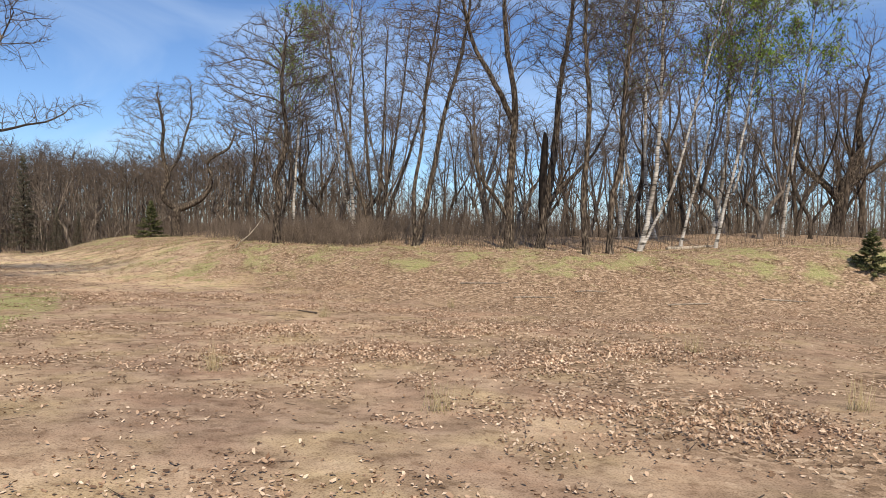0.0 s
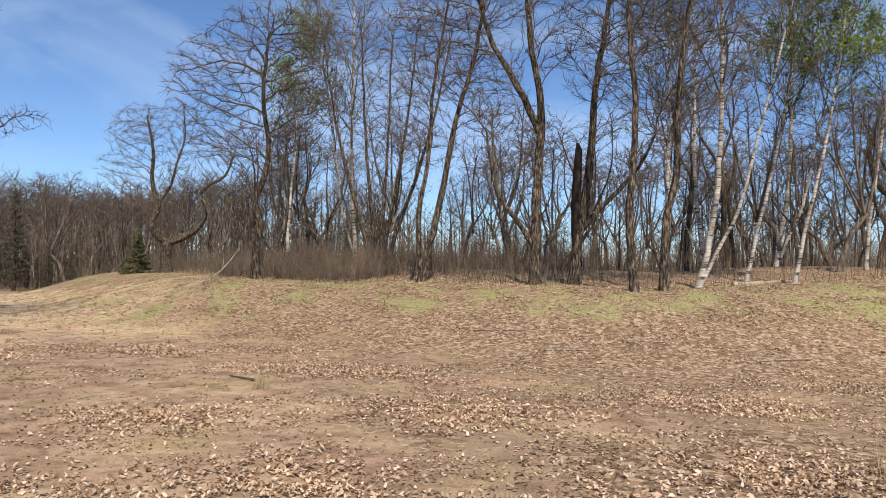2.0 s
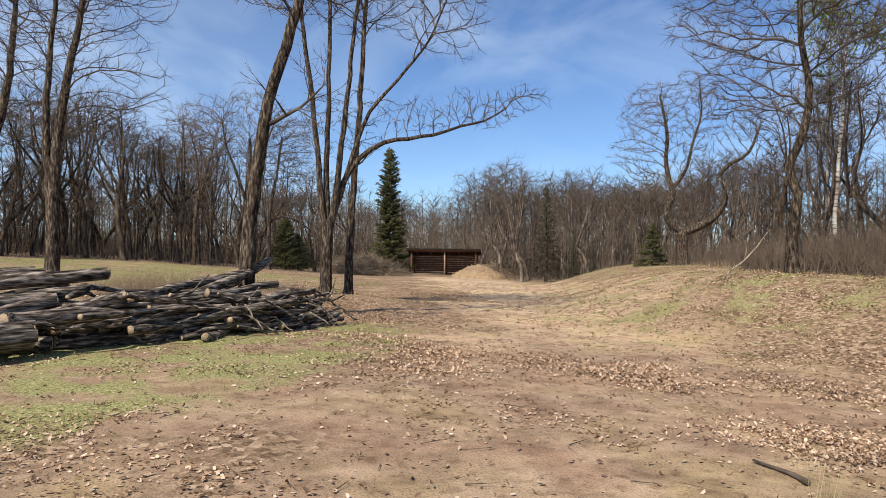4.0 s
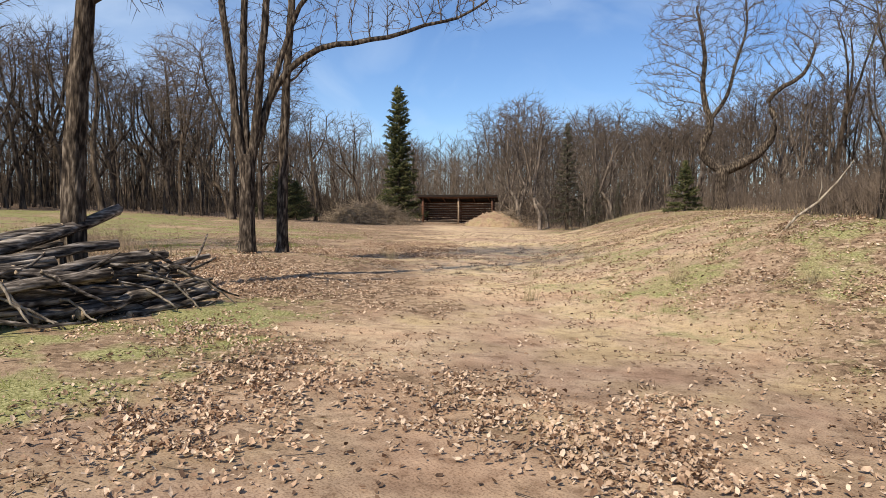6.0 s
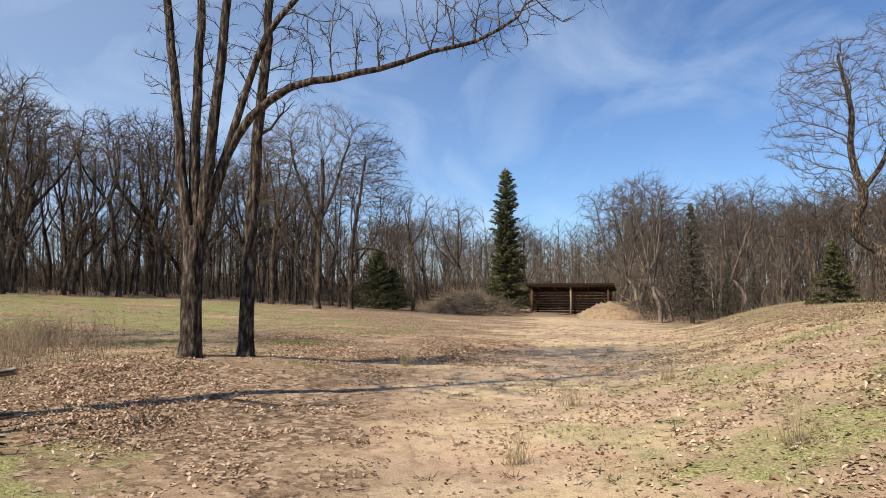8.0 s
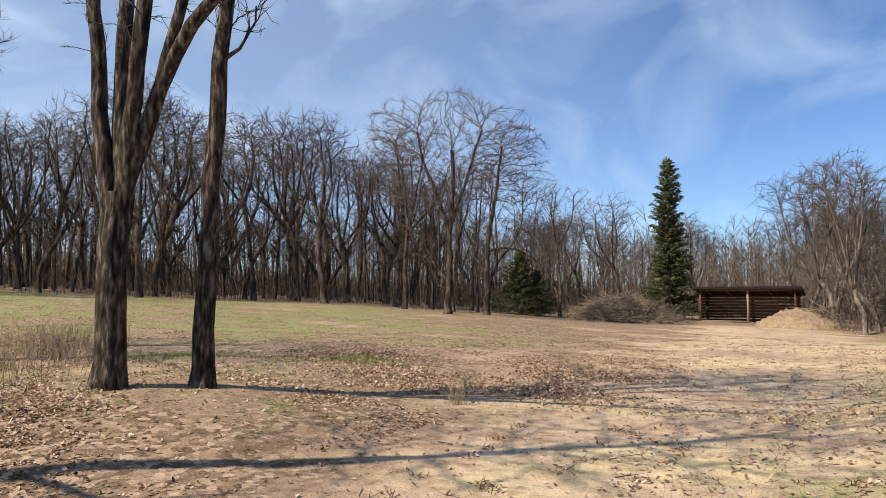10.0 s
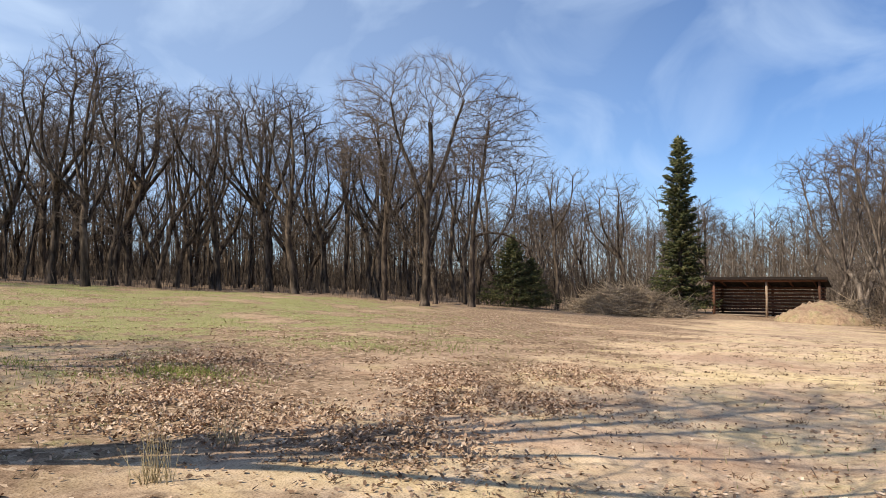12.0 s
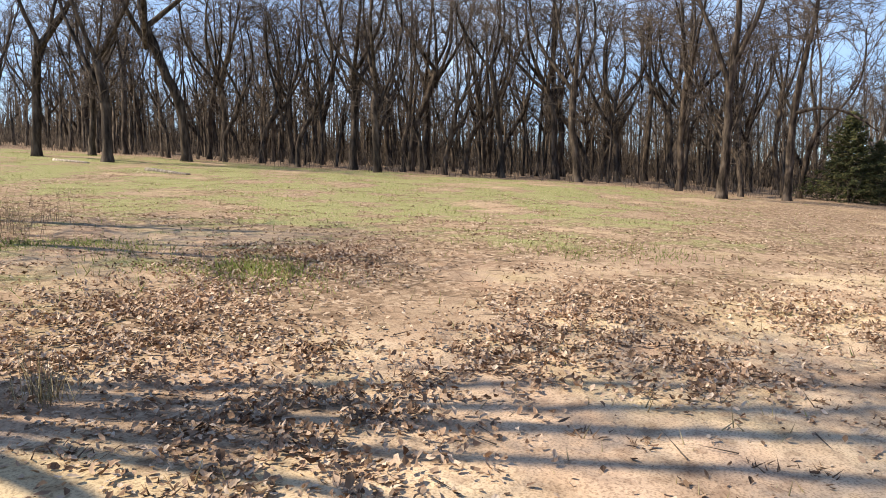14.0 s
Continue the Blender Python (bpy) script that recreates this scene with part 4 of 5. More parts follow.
def forest():
    """Bare oaks of the woods round the clearing, a few forms repeated."""

    def form(seed, h, r, fork, wide, heads, count, label, bark, fine, step, twigs, twig, lean=0.6, sides=8):
        """A trunk that divides into crooked limbs, each under its own rounded head of twigs."""
        t = Tree(seed, fine=fine)
        g = t.rng
        lx, ly = g.normal(0, lean, 2)
        k = fork * h
        trunk = [Vector((lx * f * f + g.normal(0, 0.10) * f, ly * f * f + g.normal(0, 0.10) * f, k * f)) for f in (0, 0.2, 0.45, 0.7, 1.0)]
        t.stem(trunk, r, r * 0.78, sides, 0.05, 0)
        blobs, a0 = [], g.uniform(0, 6.28)
        for i in range(heads):
            a = a0 + 6.283 * i / heads + g.normal(0, 0.35)
            out = wide * g.uniform(0.45, 0.85) * (0.35 if i == 0 else 1.0)
            end = Vector((lx + math.cos(a) * out, ly + math.sin(a) * out, h * g.uniform(0.74, 0.88)))
            mid = trunk[-1].lerp(end, 0.5) + Vector((math.cos(a), math.sin(a), -0.3)) * wide * g.uniform(0.0, 0.22) + Vector(g.normal(0, 0.18, 3))
            t.stem([trunk[-1] - Vector((0, 0, 0.1 + 0.35 * i * g.uniform(0, 1))), mid, end], r * 0.55, r * 0.2, 6, 0.05, 0)
            w = wide * g.uniform(0.42, 0.62)
            blobs.append((tuple(end), (w, w, w * g.uniform(0.75, 1.1))))
            if i % 2:
                low = trunk[-1].lerp(end, 0.45)
                blobs.append(((low.x * 1.3, low.y * 1.3, low.z), (w * 0.7, w * 0.7, w * 0.6)))
        t.grow(blobs, count, step, k * 0.85, gnarl=0.36, twigs=twigs, twig=twig, tip=0.011)
        t.grow([((lx * 0.5, ly * 0.5, k * 0.8), (wide * 0.4, wide * 0.4, k * 0.3))], max(8, count // 14), step * 0.8, k * 0.4, twigs=twigs, twig=twig * 0.7, tip=0.009)
        return t.build("forest_oak", label, bark)

    edge_label, deep_label, sunlit_label = "bare grey-brown oak of the surrounding wood", "slim bare oak deeper in the wood", "pale grey oak with a bushy bare crown"
    forms = [form(61 + i, *a, edge_label, BARK_FAR, 1.9, 0.42, 3, 0.7) for i, a in enumerate(((10.6, 0.19, 0.42, 3.0, 4, 300), (9.6, 0.17, 0.36, 2.9, 4, 290), (11.4, 0.21, 0.46, 3.2, 5, 330), (8.8, 0.16, 0.32, 2.8, 4, 270), (10.4, 0.15, 0.50, 2.3, 3, 230)))]
    light = [form(71 + i, *a, deep_label, BARK_FAR, 2.8, 0.5, 3, 0.9, 0.7, 6) for i, a in enumerate(((10.2, 0.15, 0.40, 2.3, 3, 130), (11.0, 0.16, 0.46, 2.3, 3, 130), (9.2, 0.13, 0.36, 2.1, 3, 120), (8.4, 0.12, 0.34, 2.0, 3, 110)))]
    # these forms carry the bark with sunlight mixed into its colour
    pale = [form(81 + i, *a, sunlit_label, BARK_SUNLIT, 2.3, 0.46, 3, 0.75, 0.7, 7) for i, a in enumerate(((9.6, 0.16, 0.30, 2.7, 4, 230), (8.6, 0.14, 0.26, 2.6, 4, 220), (10.0, 0.15, 0.34, 2.5, 4, 220)))]
    rng = np.random.RandomState(8)
    used = set()

    def put(form, x, y, s, group):
        turn, lean = rng.uniform(0, 360), rng.normal(0, 3.2)
        if form.name in used:
            top = again(form, x, y, turn, s, lean)
        else:
            used.add(form.name)
            top = plant(form, x, y, turn, s, lean)
        tagged(top, group=group)

    edge = ((-47.5, -8, 1.15), (-47, -3, 1.3), (-53.5, -3.7, 1.25), (-57.5, -1.3, 1.05), (-62.7, -0.3, 1.1), (-56.5, 5.3, 1.1), (-54.3, 7.8, 1.15), (-61.5, 6.8, 1.1), (-60.6, 10.7, 1.05), (-58.3, 13.5, 1.05), (-60.8, 16, 1.1), (-62.2, 19.4, 1.05), (-60.3, 22.5, 0.95), (-55.6, 25.6, 0.8), (-59.1, 33.5, 0.85), (-65.2, 40.4, 0.85))
    for i, (x, y, s) in enumerate(edge):
        put(forms[i % 5], x, y, s * 1.12, "trees of the western wood")
    spots = [(x, y) for x, y, _ in edge]

    def fill(count, box, gap, pick, sizes, group, ok):
        made = tries = 0
        while made < count and tries < 4000:
            tries += 1
            x, y = rng.uniform(box[0], box[1]), rng.uniform(box[2], box[3])
            if not ok(x, y) or any((x - a) ** 2 + (y - b) ** 2 < gap * gap for a, b in spots):
                continue
            spots.append((x, y))
            put(pick[rng.randint(len(pick))], x, y, rng.uniform(*sizes), group)
            made += 1

    west_edge = lambda x, y: x < -55 - 0.10 * abs(y - 8) and not (y > 30 and x > -66)
    fill(84, (-76, -52, -34, 30), 2.0, light + forms[:1], (1.0, 1.3), "trees of the western wood", west_edge)
    fill(12, (-84, -76, -40, 36), 3.0, light, (0.95, 1.25), "trees of the western wood", lambda x, y: True)
    fill(16, (-62, -34, -42, -10), 3.2, light + forms[:2], (0.95, 1.2), "trees of the western wood", lambda x, y: x + 0.5 * y < -51)
    bank_d = lambda x, y: -float(line_distance(np.array([x]), np.array([y]), BANK)[0])
    fill(60, (-24, 32, 25, 46), 2.1, forms[3:] + pale + light[2:], (0.60, 0.86), "trees of the wood on the bank", lambda x, y: bank_d(x, y) > 6.5 and not (-8 < x + 0.25 * (y - 24) < -5))
    fill(40, (-26, 34, 40, 60), 2.4, light, (0.7, 0.95), "trees of the wood on the bank", lambda x, y: bank_d(x, y) > 8 and not (-11 < x + 0.25 * (y - 24) < -6))
    fill(22, (-48, -24, 38, 62), 2.6, pale, (0.62, 0.92), "trees beyond the sandy rise", lambda x, y: bank_d(x, y) > 3.5 and (x + 26.6) ** 2 + (y - 39.6) ** 2 > 16 and not (-30 < x < -19 and y < 40 + 0.75 * (x + 26.6)))
    fill(18, (-66, -42, 54, 66), 2.6, pale, (0.9, 1.15), "trees behind the shelter", lambda x, y: 0.45 * (x + 62) + 0.9 * (y - 48) > 7)
    fill(46, (-92, -44, 44, 84), 2.6, pale, (1.0, 1.3), "trees behind the shelter", lambda x, y: 0.45 * (x + 62) + 0.9 * (y - 48) > 5.5)
    fill(26, (-84, -63, 28, 52), 2.3, pale + light[:1], (0.8, 1.0), "trees behind the shelter", lambda x, y: x < -66)


def spruce(name, label, h, r, layers, seed, mat, bare=0.06, per=13, dens=1.0, taper=0.9):
    """Whorls of drooping boughs clothed in short needle sprays."""
    rng = np.random.RandomState(seed)
    top = new(name)
    tagged(top, label, "conifer")
    acc = Acc()
    tube(acc, [(0, 0, 0), (0.02, 0, h * 0.5), (0, 0.02, h)], [h * 0.016 + 0.02, h * 0.01, 0.008], 8)
    part("trunk", acc, BARK, top)
    bough, need = Acc(), Acc()
    az0 = rng.uniform(0, 6.28, 3)
    for i in range(layers):
        f = (i + rng.uniform(0, 0.6)) / layers
        z = h * (bare + (1 - bare) * f)
        for k in range(per):
            f = (i + rng.uniform(0, 1.6)) / (layers + 0.6)
            z = h * (bare + (1 - bare) * f)
            if rng.uniform() < 0.16:
                continue
            ln = r * (1 - f) ** taper * rng.uniform(0.5, 1.15) * (1 + 0.14 * math.sin(6.283 * k / per * 2 + az0[0] + 5 * f) + 0.16 * math.sin(6.283 * k / per + az0[1] - 13 * f) + 0.3 * (f < 0.13)) + 0.05 * h / 12
            az = 6.283 * (k + rng.uniform()) / per
            d = np.array([math.cos(az), math.sin(az), -0.32 + 0.75 * f])
            p = np.array([0, 0, z])
            s = np.linspace(0, 1, 5)[:, None]
            pts = p + d * ln * s + np.array([0, 0, 0.18 * ln]) * s ** 2
            tube(bough, pts, np.linspace(0.02, 0.004, 5) * h / 8, 3)
            m = max(8, int(34 * dens * (ln / r + 0.35)))
            t = rng.uniform(0.1, 1, m) ** 0.7
            st = p + d * ln * t[:, None] + np.array([0, 0, 0.18 * ln]) * t[:, None] ** 2 + rng.normal(0, 0.03 * ln, (m, 3))
            side = rng.normal(0, 1, (m, 3)) * np.array([1, 1, 0.5]) + d * 0.9 - np.array([0, 0, 0.25])
            cones(need, st, side, rng.uniform(0.10, 0.26, m) * (h / 12 * 0.6 + 0.55) * (r ** 0.4), np.full(m, 0.034 * (h / 12 * 0.9 + 0.45)))
    m = 60
    z = rng.uniform(0.90, 1.0, m) * h
    cones(need, np.stack([rng.normal(0, 0.012 * h, m) * (1.02 - z / h) * 12, rng.normal(0, 0.012 * h, m) * (1.02 - z / h) * 12, z], 1), np.stack([rng.normal(0, 0.5, m), rng.normal(0, 0.5, m), np.ones(m)], 1), np.full(m, 0.035 * h), np.full(m, 0.003 * h))
    crown = part("crown", bough, BARK, top)
    part("foliage", need, mat, crown, "dense needle sprays")
    return top


def conifers():
    plant(spruce("spruce_tree", "tall dark green spruce with a narrow pointed top", 12.4, 2.0, 40, 5, NEEDLE, 0.05, 14, 1.0, 0.6), -64.6, 44.1)
    plant(spruce("spruce_tree", "small bushy young spruce on the grassy rise", 2.3, 0.95, 14, 6, NEEDLE, 0.02, 11, 1.3), -27.5, 38.3)
    plant(spruce("spruce_tree", "small dark young spruce at the foot of the bank", 1.3, 0.65, 10, 16, NEEDLE, 0.02, 11, 1.3), 7.9, 22.0)
    mid = plant(spruce("spruce_tree", "low spreading spruce at the wood's edge", 4.3, 2.2, 20, 7, NEEDLE, 0.12, 15, 1.2), -58.5, 30.6)
    tagged(again(mid, -59.0, 31.9, 120, 0.72), "low spreading spruce beside another one")
    grey = plant(spruce("spruce_tree", "thin greyish spruce among bare oaks", 8.2, 1.5, 22, 9, NEEDLE_GREY, 0.12, 9, 0.5), -47.5, 49.5)
    for x, y, s in ((-43.4, 48.6, 0.46), (-41.6, 48.9, 0.38), (-58, 61.5, 0.7)):
        tagged(again(grey, x, y, 77 * s * 5, s), "greyish spruce half hidden among bare oaks")


def far_woods():
    """Stems and branches of the woods beyond, too many to count."""
    rng = np.random.RandomState(88)

    def stand(label, count, box, hlo, hhi, ok=None, thick=1.0, mat=BARK_FAR):
        p = scatter(rng, count, box, ok or (lambda x, y: np.ones(x.shape)))
        m = len(p)
        acc = Acc()
        h = rng.uniform(hlo, hhi, m)
        w = np.stack([rng.normal(0, 0.05, m), rng.normal(0, 0.05, m), np.ones(m)], 1)
        cones(acc, p - np.array([0, 0, 0.1]), w, h, rng.uniform(0.09, 0.19, m) * thick)
        b = 13
        ti = np.repeat(np.arange(m), b)
        f = rng.uniform(0.32, 0.95, m * b)
        st = p[ti] + w[ti] * (h[ti] * f)[:, None]
        az = rng.uniform(0, 6.283, m * b)
        d = np.stack([np.cos(az), np.sin(az), rng.uniform(0.5, 1.5, m * b)], 1)
        ln = h[ti] * rng.uniform(0.14, 0.32, m * b) * (1.15 - 0.5 * f)
        cones(acc, st, d, ln, np.full(m * b, 0.045 * thick))
        dn = d / np.linalg.norm(d, axis=1)[:, None]
        for _ in range(5):
            g = rng.uniform(0.25, 0.95, m * b)
            cones(acc, st + dn * (ln * g)[:, None], dn + rng.normal(0, 0.5, (m * b, 3)), ln * rng.uniform(0.3, 0.65, m * b), np.full(m * b, 0.018))
        tagged(part("far_woods", acc, mat), label, "woods", kind="stuff")

    stand("dense bare stems deep in the western wood", 560, (-130, -84, -90, 60), 8.5, 12.5)
    stand("slim bare poles inside the western wood", 230, (-86, -58, -45, 28), 5.0, 9.0)
    stand("bare woods far behind the shelter", 600, (-150, -30, 66, 115), 9.5, 13.0)
    stand("bare woods behind the bank", 420, (-40, 70, 46, 92), 5.0, 8.5, None, 0.65)
    stand("bare scrubby woods at the far end of the bank", 170, (2, 70, 38, 70), 5.0, 8.5, lambda x, y: np.ones(x.shape) * (-line_distance(x, y, BANK) > 9), 0.5, TWIG)
    stand("bare scrub trees north-west of the clearing", 260, (-120, -80, 16, 82), 6.0, 10.0, None, 0.5, BARK_SUNLIT)
    stand("low bare scrub trees behind the shelter", 230, (-84, -44, 50, 72), 4.5, 7.5, lambda x, y: ((0.45 * (x + 62) + 0.9 * (y - 48) > 7) * 1.0), 0.34, BARK_SUNLIT)


hero_trees()
birches()
conifers()
forest()



# ---- the shelter of logs ----
def box(acc, a, b, wob=0.0, rng=None):
    """A bar from corner a to corner b, its long edges a little worn."""
    (x0, y0, z0), (x1, y1, z1) = a, b
    v = np.array([(x, y, z) for z in (z0, z1) for y in (y0, y1) for x in (x0, x1)], float)
    if wob:
        v += rng.normal(0, wob, v.shape)
    acc.add(v, [(0, 2, 3, 1), (4, 5, 7, 6), (0, 1, 5, 4), (2, 6, 7, 3), (0, 4, 6, 2), (1, 3, 7, 5)])


def shelter():
    rng = np.random.RandomState(14)
    top = new("log_shelter")
    tagged(top, "low open-fronted shelter of brown logs and slats", "shed")
    W, D, H = 6.7, 3.0, 2.55
    for x in (0.15, W / 2 + 0.1, W - 0.15):
        acc = Acc()
        tube(acc, [(x, 0.1, -0.3), (x + 0.03, 0.1, 1.2), (x, 0.1, H - 0.12)], [0.085, 0.08, 0.075], 10, 0.04, rng, True)
        part("post", acc, SHEDPOST if 1 < x < 6 else SHEDWOOD, top, "pale weathered post" if 1 < x < 6 else "")
        acc = Acc()
        tube(acc, [(x, D, -0.3), (x, D, H - 0.5)], [0.09, 0.08], 10, 0.03, rng, True)
        part("post", acc, SHEDWOOD, top)
    for i in range(9):
        z = 0.12 + i * 0.225
        acc = Acc()
        tube(acc, np.array([(x, D - 0.06 + rng.normal(0, 0.01), z + rng.normal(0, 0.015)) for x in np.linspace(0, W, 6)]), [0.082] * 6, 8, 0.05, rng, True)
        part("back_log", acc, SHEDWOOD, top)
        for x in (0.06, W - 0.06):
            acc = Acc()
            tube(acc, [(x, 0.2, z), (x, D / 2, z + 0.01), (x, D, z)], [0.08] * 3, 8, 0.05, rng, True)
            part("side_log", acc, SHEDWOOD, top)
    acc = Acc()
    tube(acc, [(-0.3, 0.1, H - 0.1), (W / 2, 0.1, H - 0.13), (W + 0.3, 0.1, H - 0.1)], [0.10, 0.11, 0.10], 10, 0.04, rng, True)
    part("front_beam", acc, SHEDWOOD, top)
    acc = Acc()
    box(acc, (0.1, 0.04, 0.02), (W / 2, 0.2, 0.17), 0.01, rng)
    part("sill_log", acc, SHEDPOST, top, "pale sill timber on the ground")
    n = 22
    for i in range(n):
        x = -0.35 + (W + 0.7) * i / n
        acc = Acc()
        box(acc, (x, -0.25, H + 0.03), (x + (W + 0.7) / n - 0.02, D + 0.3, H + 0.09), 0.006, rng)
        v = acc.v[0]
        v[:, 2] -= (v[:, 1] + 0.25) * 0.17
        part("roof_board", acc, SHEDROOF, top, smooth=False)
    acc = Acc()
    box(acc, (-0.36, -0.30, H - 0.06), (W + 0.36, -0.255, H + 0.11), 0.004, rng)
    part("fascia_board", acc, SHEDROOF, top, smooth=False)
    for x in np.linspace(0.5, W - 0.5, 5):
        acc = Acc()
        tube(acc, [(x, -0.2, H - 0.05), (x, D, H - 0.58)], [0.06, 0.06], 8, 0.0, rng, True)
        part("rafter", acc, SHEDWOOD, top)
    a = math.degrees(math.atan2(50.4 - 45.3, -58.5 + 62.7))
    top.matrix_basis = pose(-62.7, 45.4, -1.28, 0, 0, a)


shelter()


# ---- mound of sand, heap of brush ----
def sand_mound():
    rng = np.random.RandomState(3)
    g = np.linspace(-1, 1, 41)
    X, Y = np.meshgrid(g, g)
    rr = np.hypot(X, Y * 1.05) * (1 + 0.08 * lumps(X, Y, 0.8, 31))
    Z = 1.2 * np.clip(1 - rr, 0, 1) ** 0.85 * (1 - 0.12 * np.clip(1 - rr * 2.5, 0, 1)) + rng.normal(0, 0.05, X.shape) - 0.25 * (rr > 0.98)
    wx, wy = -55.7 + X * 2.7, 48.6 + Y * 2.5
    acc = Acc()
    i = (np.arange(40)[:, None] * 41 + np.arange(40)[None]).reshape(-1, 1)
    acc.add(np.stack([wx, wy, height(wx, wy) * 0 - 1.15 + Z], -1).reshape(-1, 3), i + np.array([[0, 1, 42, 41]]))
    top = part("sand_mound", acc, GROUND)
    ca = top.data.color_attributes.new("cover", "FLOAT_COLOR", "POINT")
    ca.data.foreach_set("color", np.tile((0.0, 0.25, 0.3, 1.0), 41 * 41))
    tagged(top, "heap of bare tan sand beside the shelter", "sand heap")


def brush_pile(name, label, x, y, lx, ly, h, turn, count, seed, mat, thick):
    rng = np.random.RandomState(seed)
    acc = Acc()
    q = rng.normal(0, 0.42, (count, 2)).clip(-1, 1)
    hz = h * np.clip(1 - (q ** 2).sum(1), 0.05, 1) * rng.uniform(0.15, 1.0, count)
    st = np.stack([q[:, 0] * lx, q[:, 1] * ly, hz], 1)
    w = rng.normal(0, 1, (count, 3)) * np.array([1.1, 0.8, 0.34])
    ln = rng.uniform(0.4, 1.9, count)
    keep = st[:, 2] + w[:, 2] / np.linalg.norm(w, axis=1) * ln > -0.05
    cones(acc, st[keep], w[keep], ln[keep], rng.uniform(0.4, 1.0, keep.sum()) * thick)
    top = part(name, acc, mat)
    top.matrix_basis = pose(x, y, ground_at(x, y) - 0.05, 0, 0, turn)
    tagged(top, label, "brush pile", kind="stuff")


sand_mound()
brush_pile("brush_pile", "grey-brown heap of cut brush beside the shelter", -57.4, 37.2, 4.0, 2.2, 1.75, 65, 5200, 41, BRUSHWOOD, 0.028)
brush_pile("brush_pile", "loose twigs and prunings on the sand heap", -54.8, 49.6, 2.2, 1.8, 1.5, 40, 520, 42, BRUSHWOOD, 0.03)


# ---- stacked logs ----
def log(name, label, a, b, r0, r1, rng, bark=LOGBARK, bend=0.04, sides=14):
    a, b = Vector(a), Vector(b)
    n = 7
    side = Vector(rng.normal(0, 1, 3))
    pts = [a.lerp(b, i / n) + side * bend * math.sin(math.pi * i / n) + Vector(rng.normal(0, 0.012, 3)) for i in range(n + 1)]
    top = new(name)
    top.location = a
    tagged(top, label, "log", "logs of the wood pile")
    acc = Acc()
    tube(acc, [p - a for p in pts], np.linspace(r0, r1, n + 1), sides, 0.12, rng)
    part("bark", acc, bark, top)
    for p, q, r in ((pts[0], pts[1], r0), (pts[-1], pts[-2], r1)):
        acc = Acc()
        d = (p - q).normalized()
        tube(acc, [p - a - d * 0.02, p - a + d * 0.006], [r * 0.96, r * 0.9], sides, 0.03, rng, True)
        part("cut_end", acc, CUTWOOD, top, "pale sawn end")
    return top


PILE_A, PILE_B = Vector((-11.6, 5.4, 0)), Vector((-15.7, 13.9, 0))
ALONG = (PILE_B - PILE_A).normalized()
BACK = Vector((-ALONG.y, ALONG.x, 0))
if BACK.x > 0:
    BACK = -BACK
PILE_LEN = (PILE_B - PILE_A).length


def at_pile(s, b, z):
    p = PILE_A + ALONG * s + BACK * b
    return Vector((p.x, p.y, ground_at(p.x, p.y) + z))


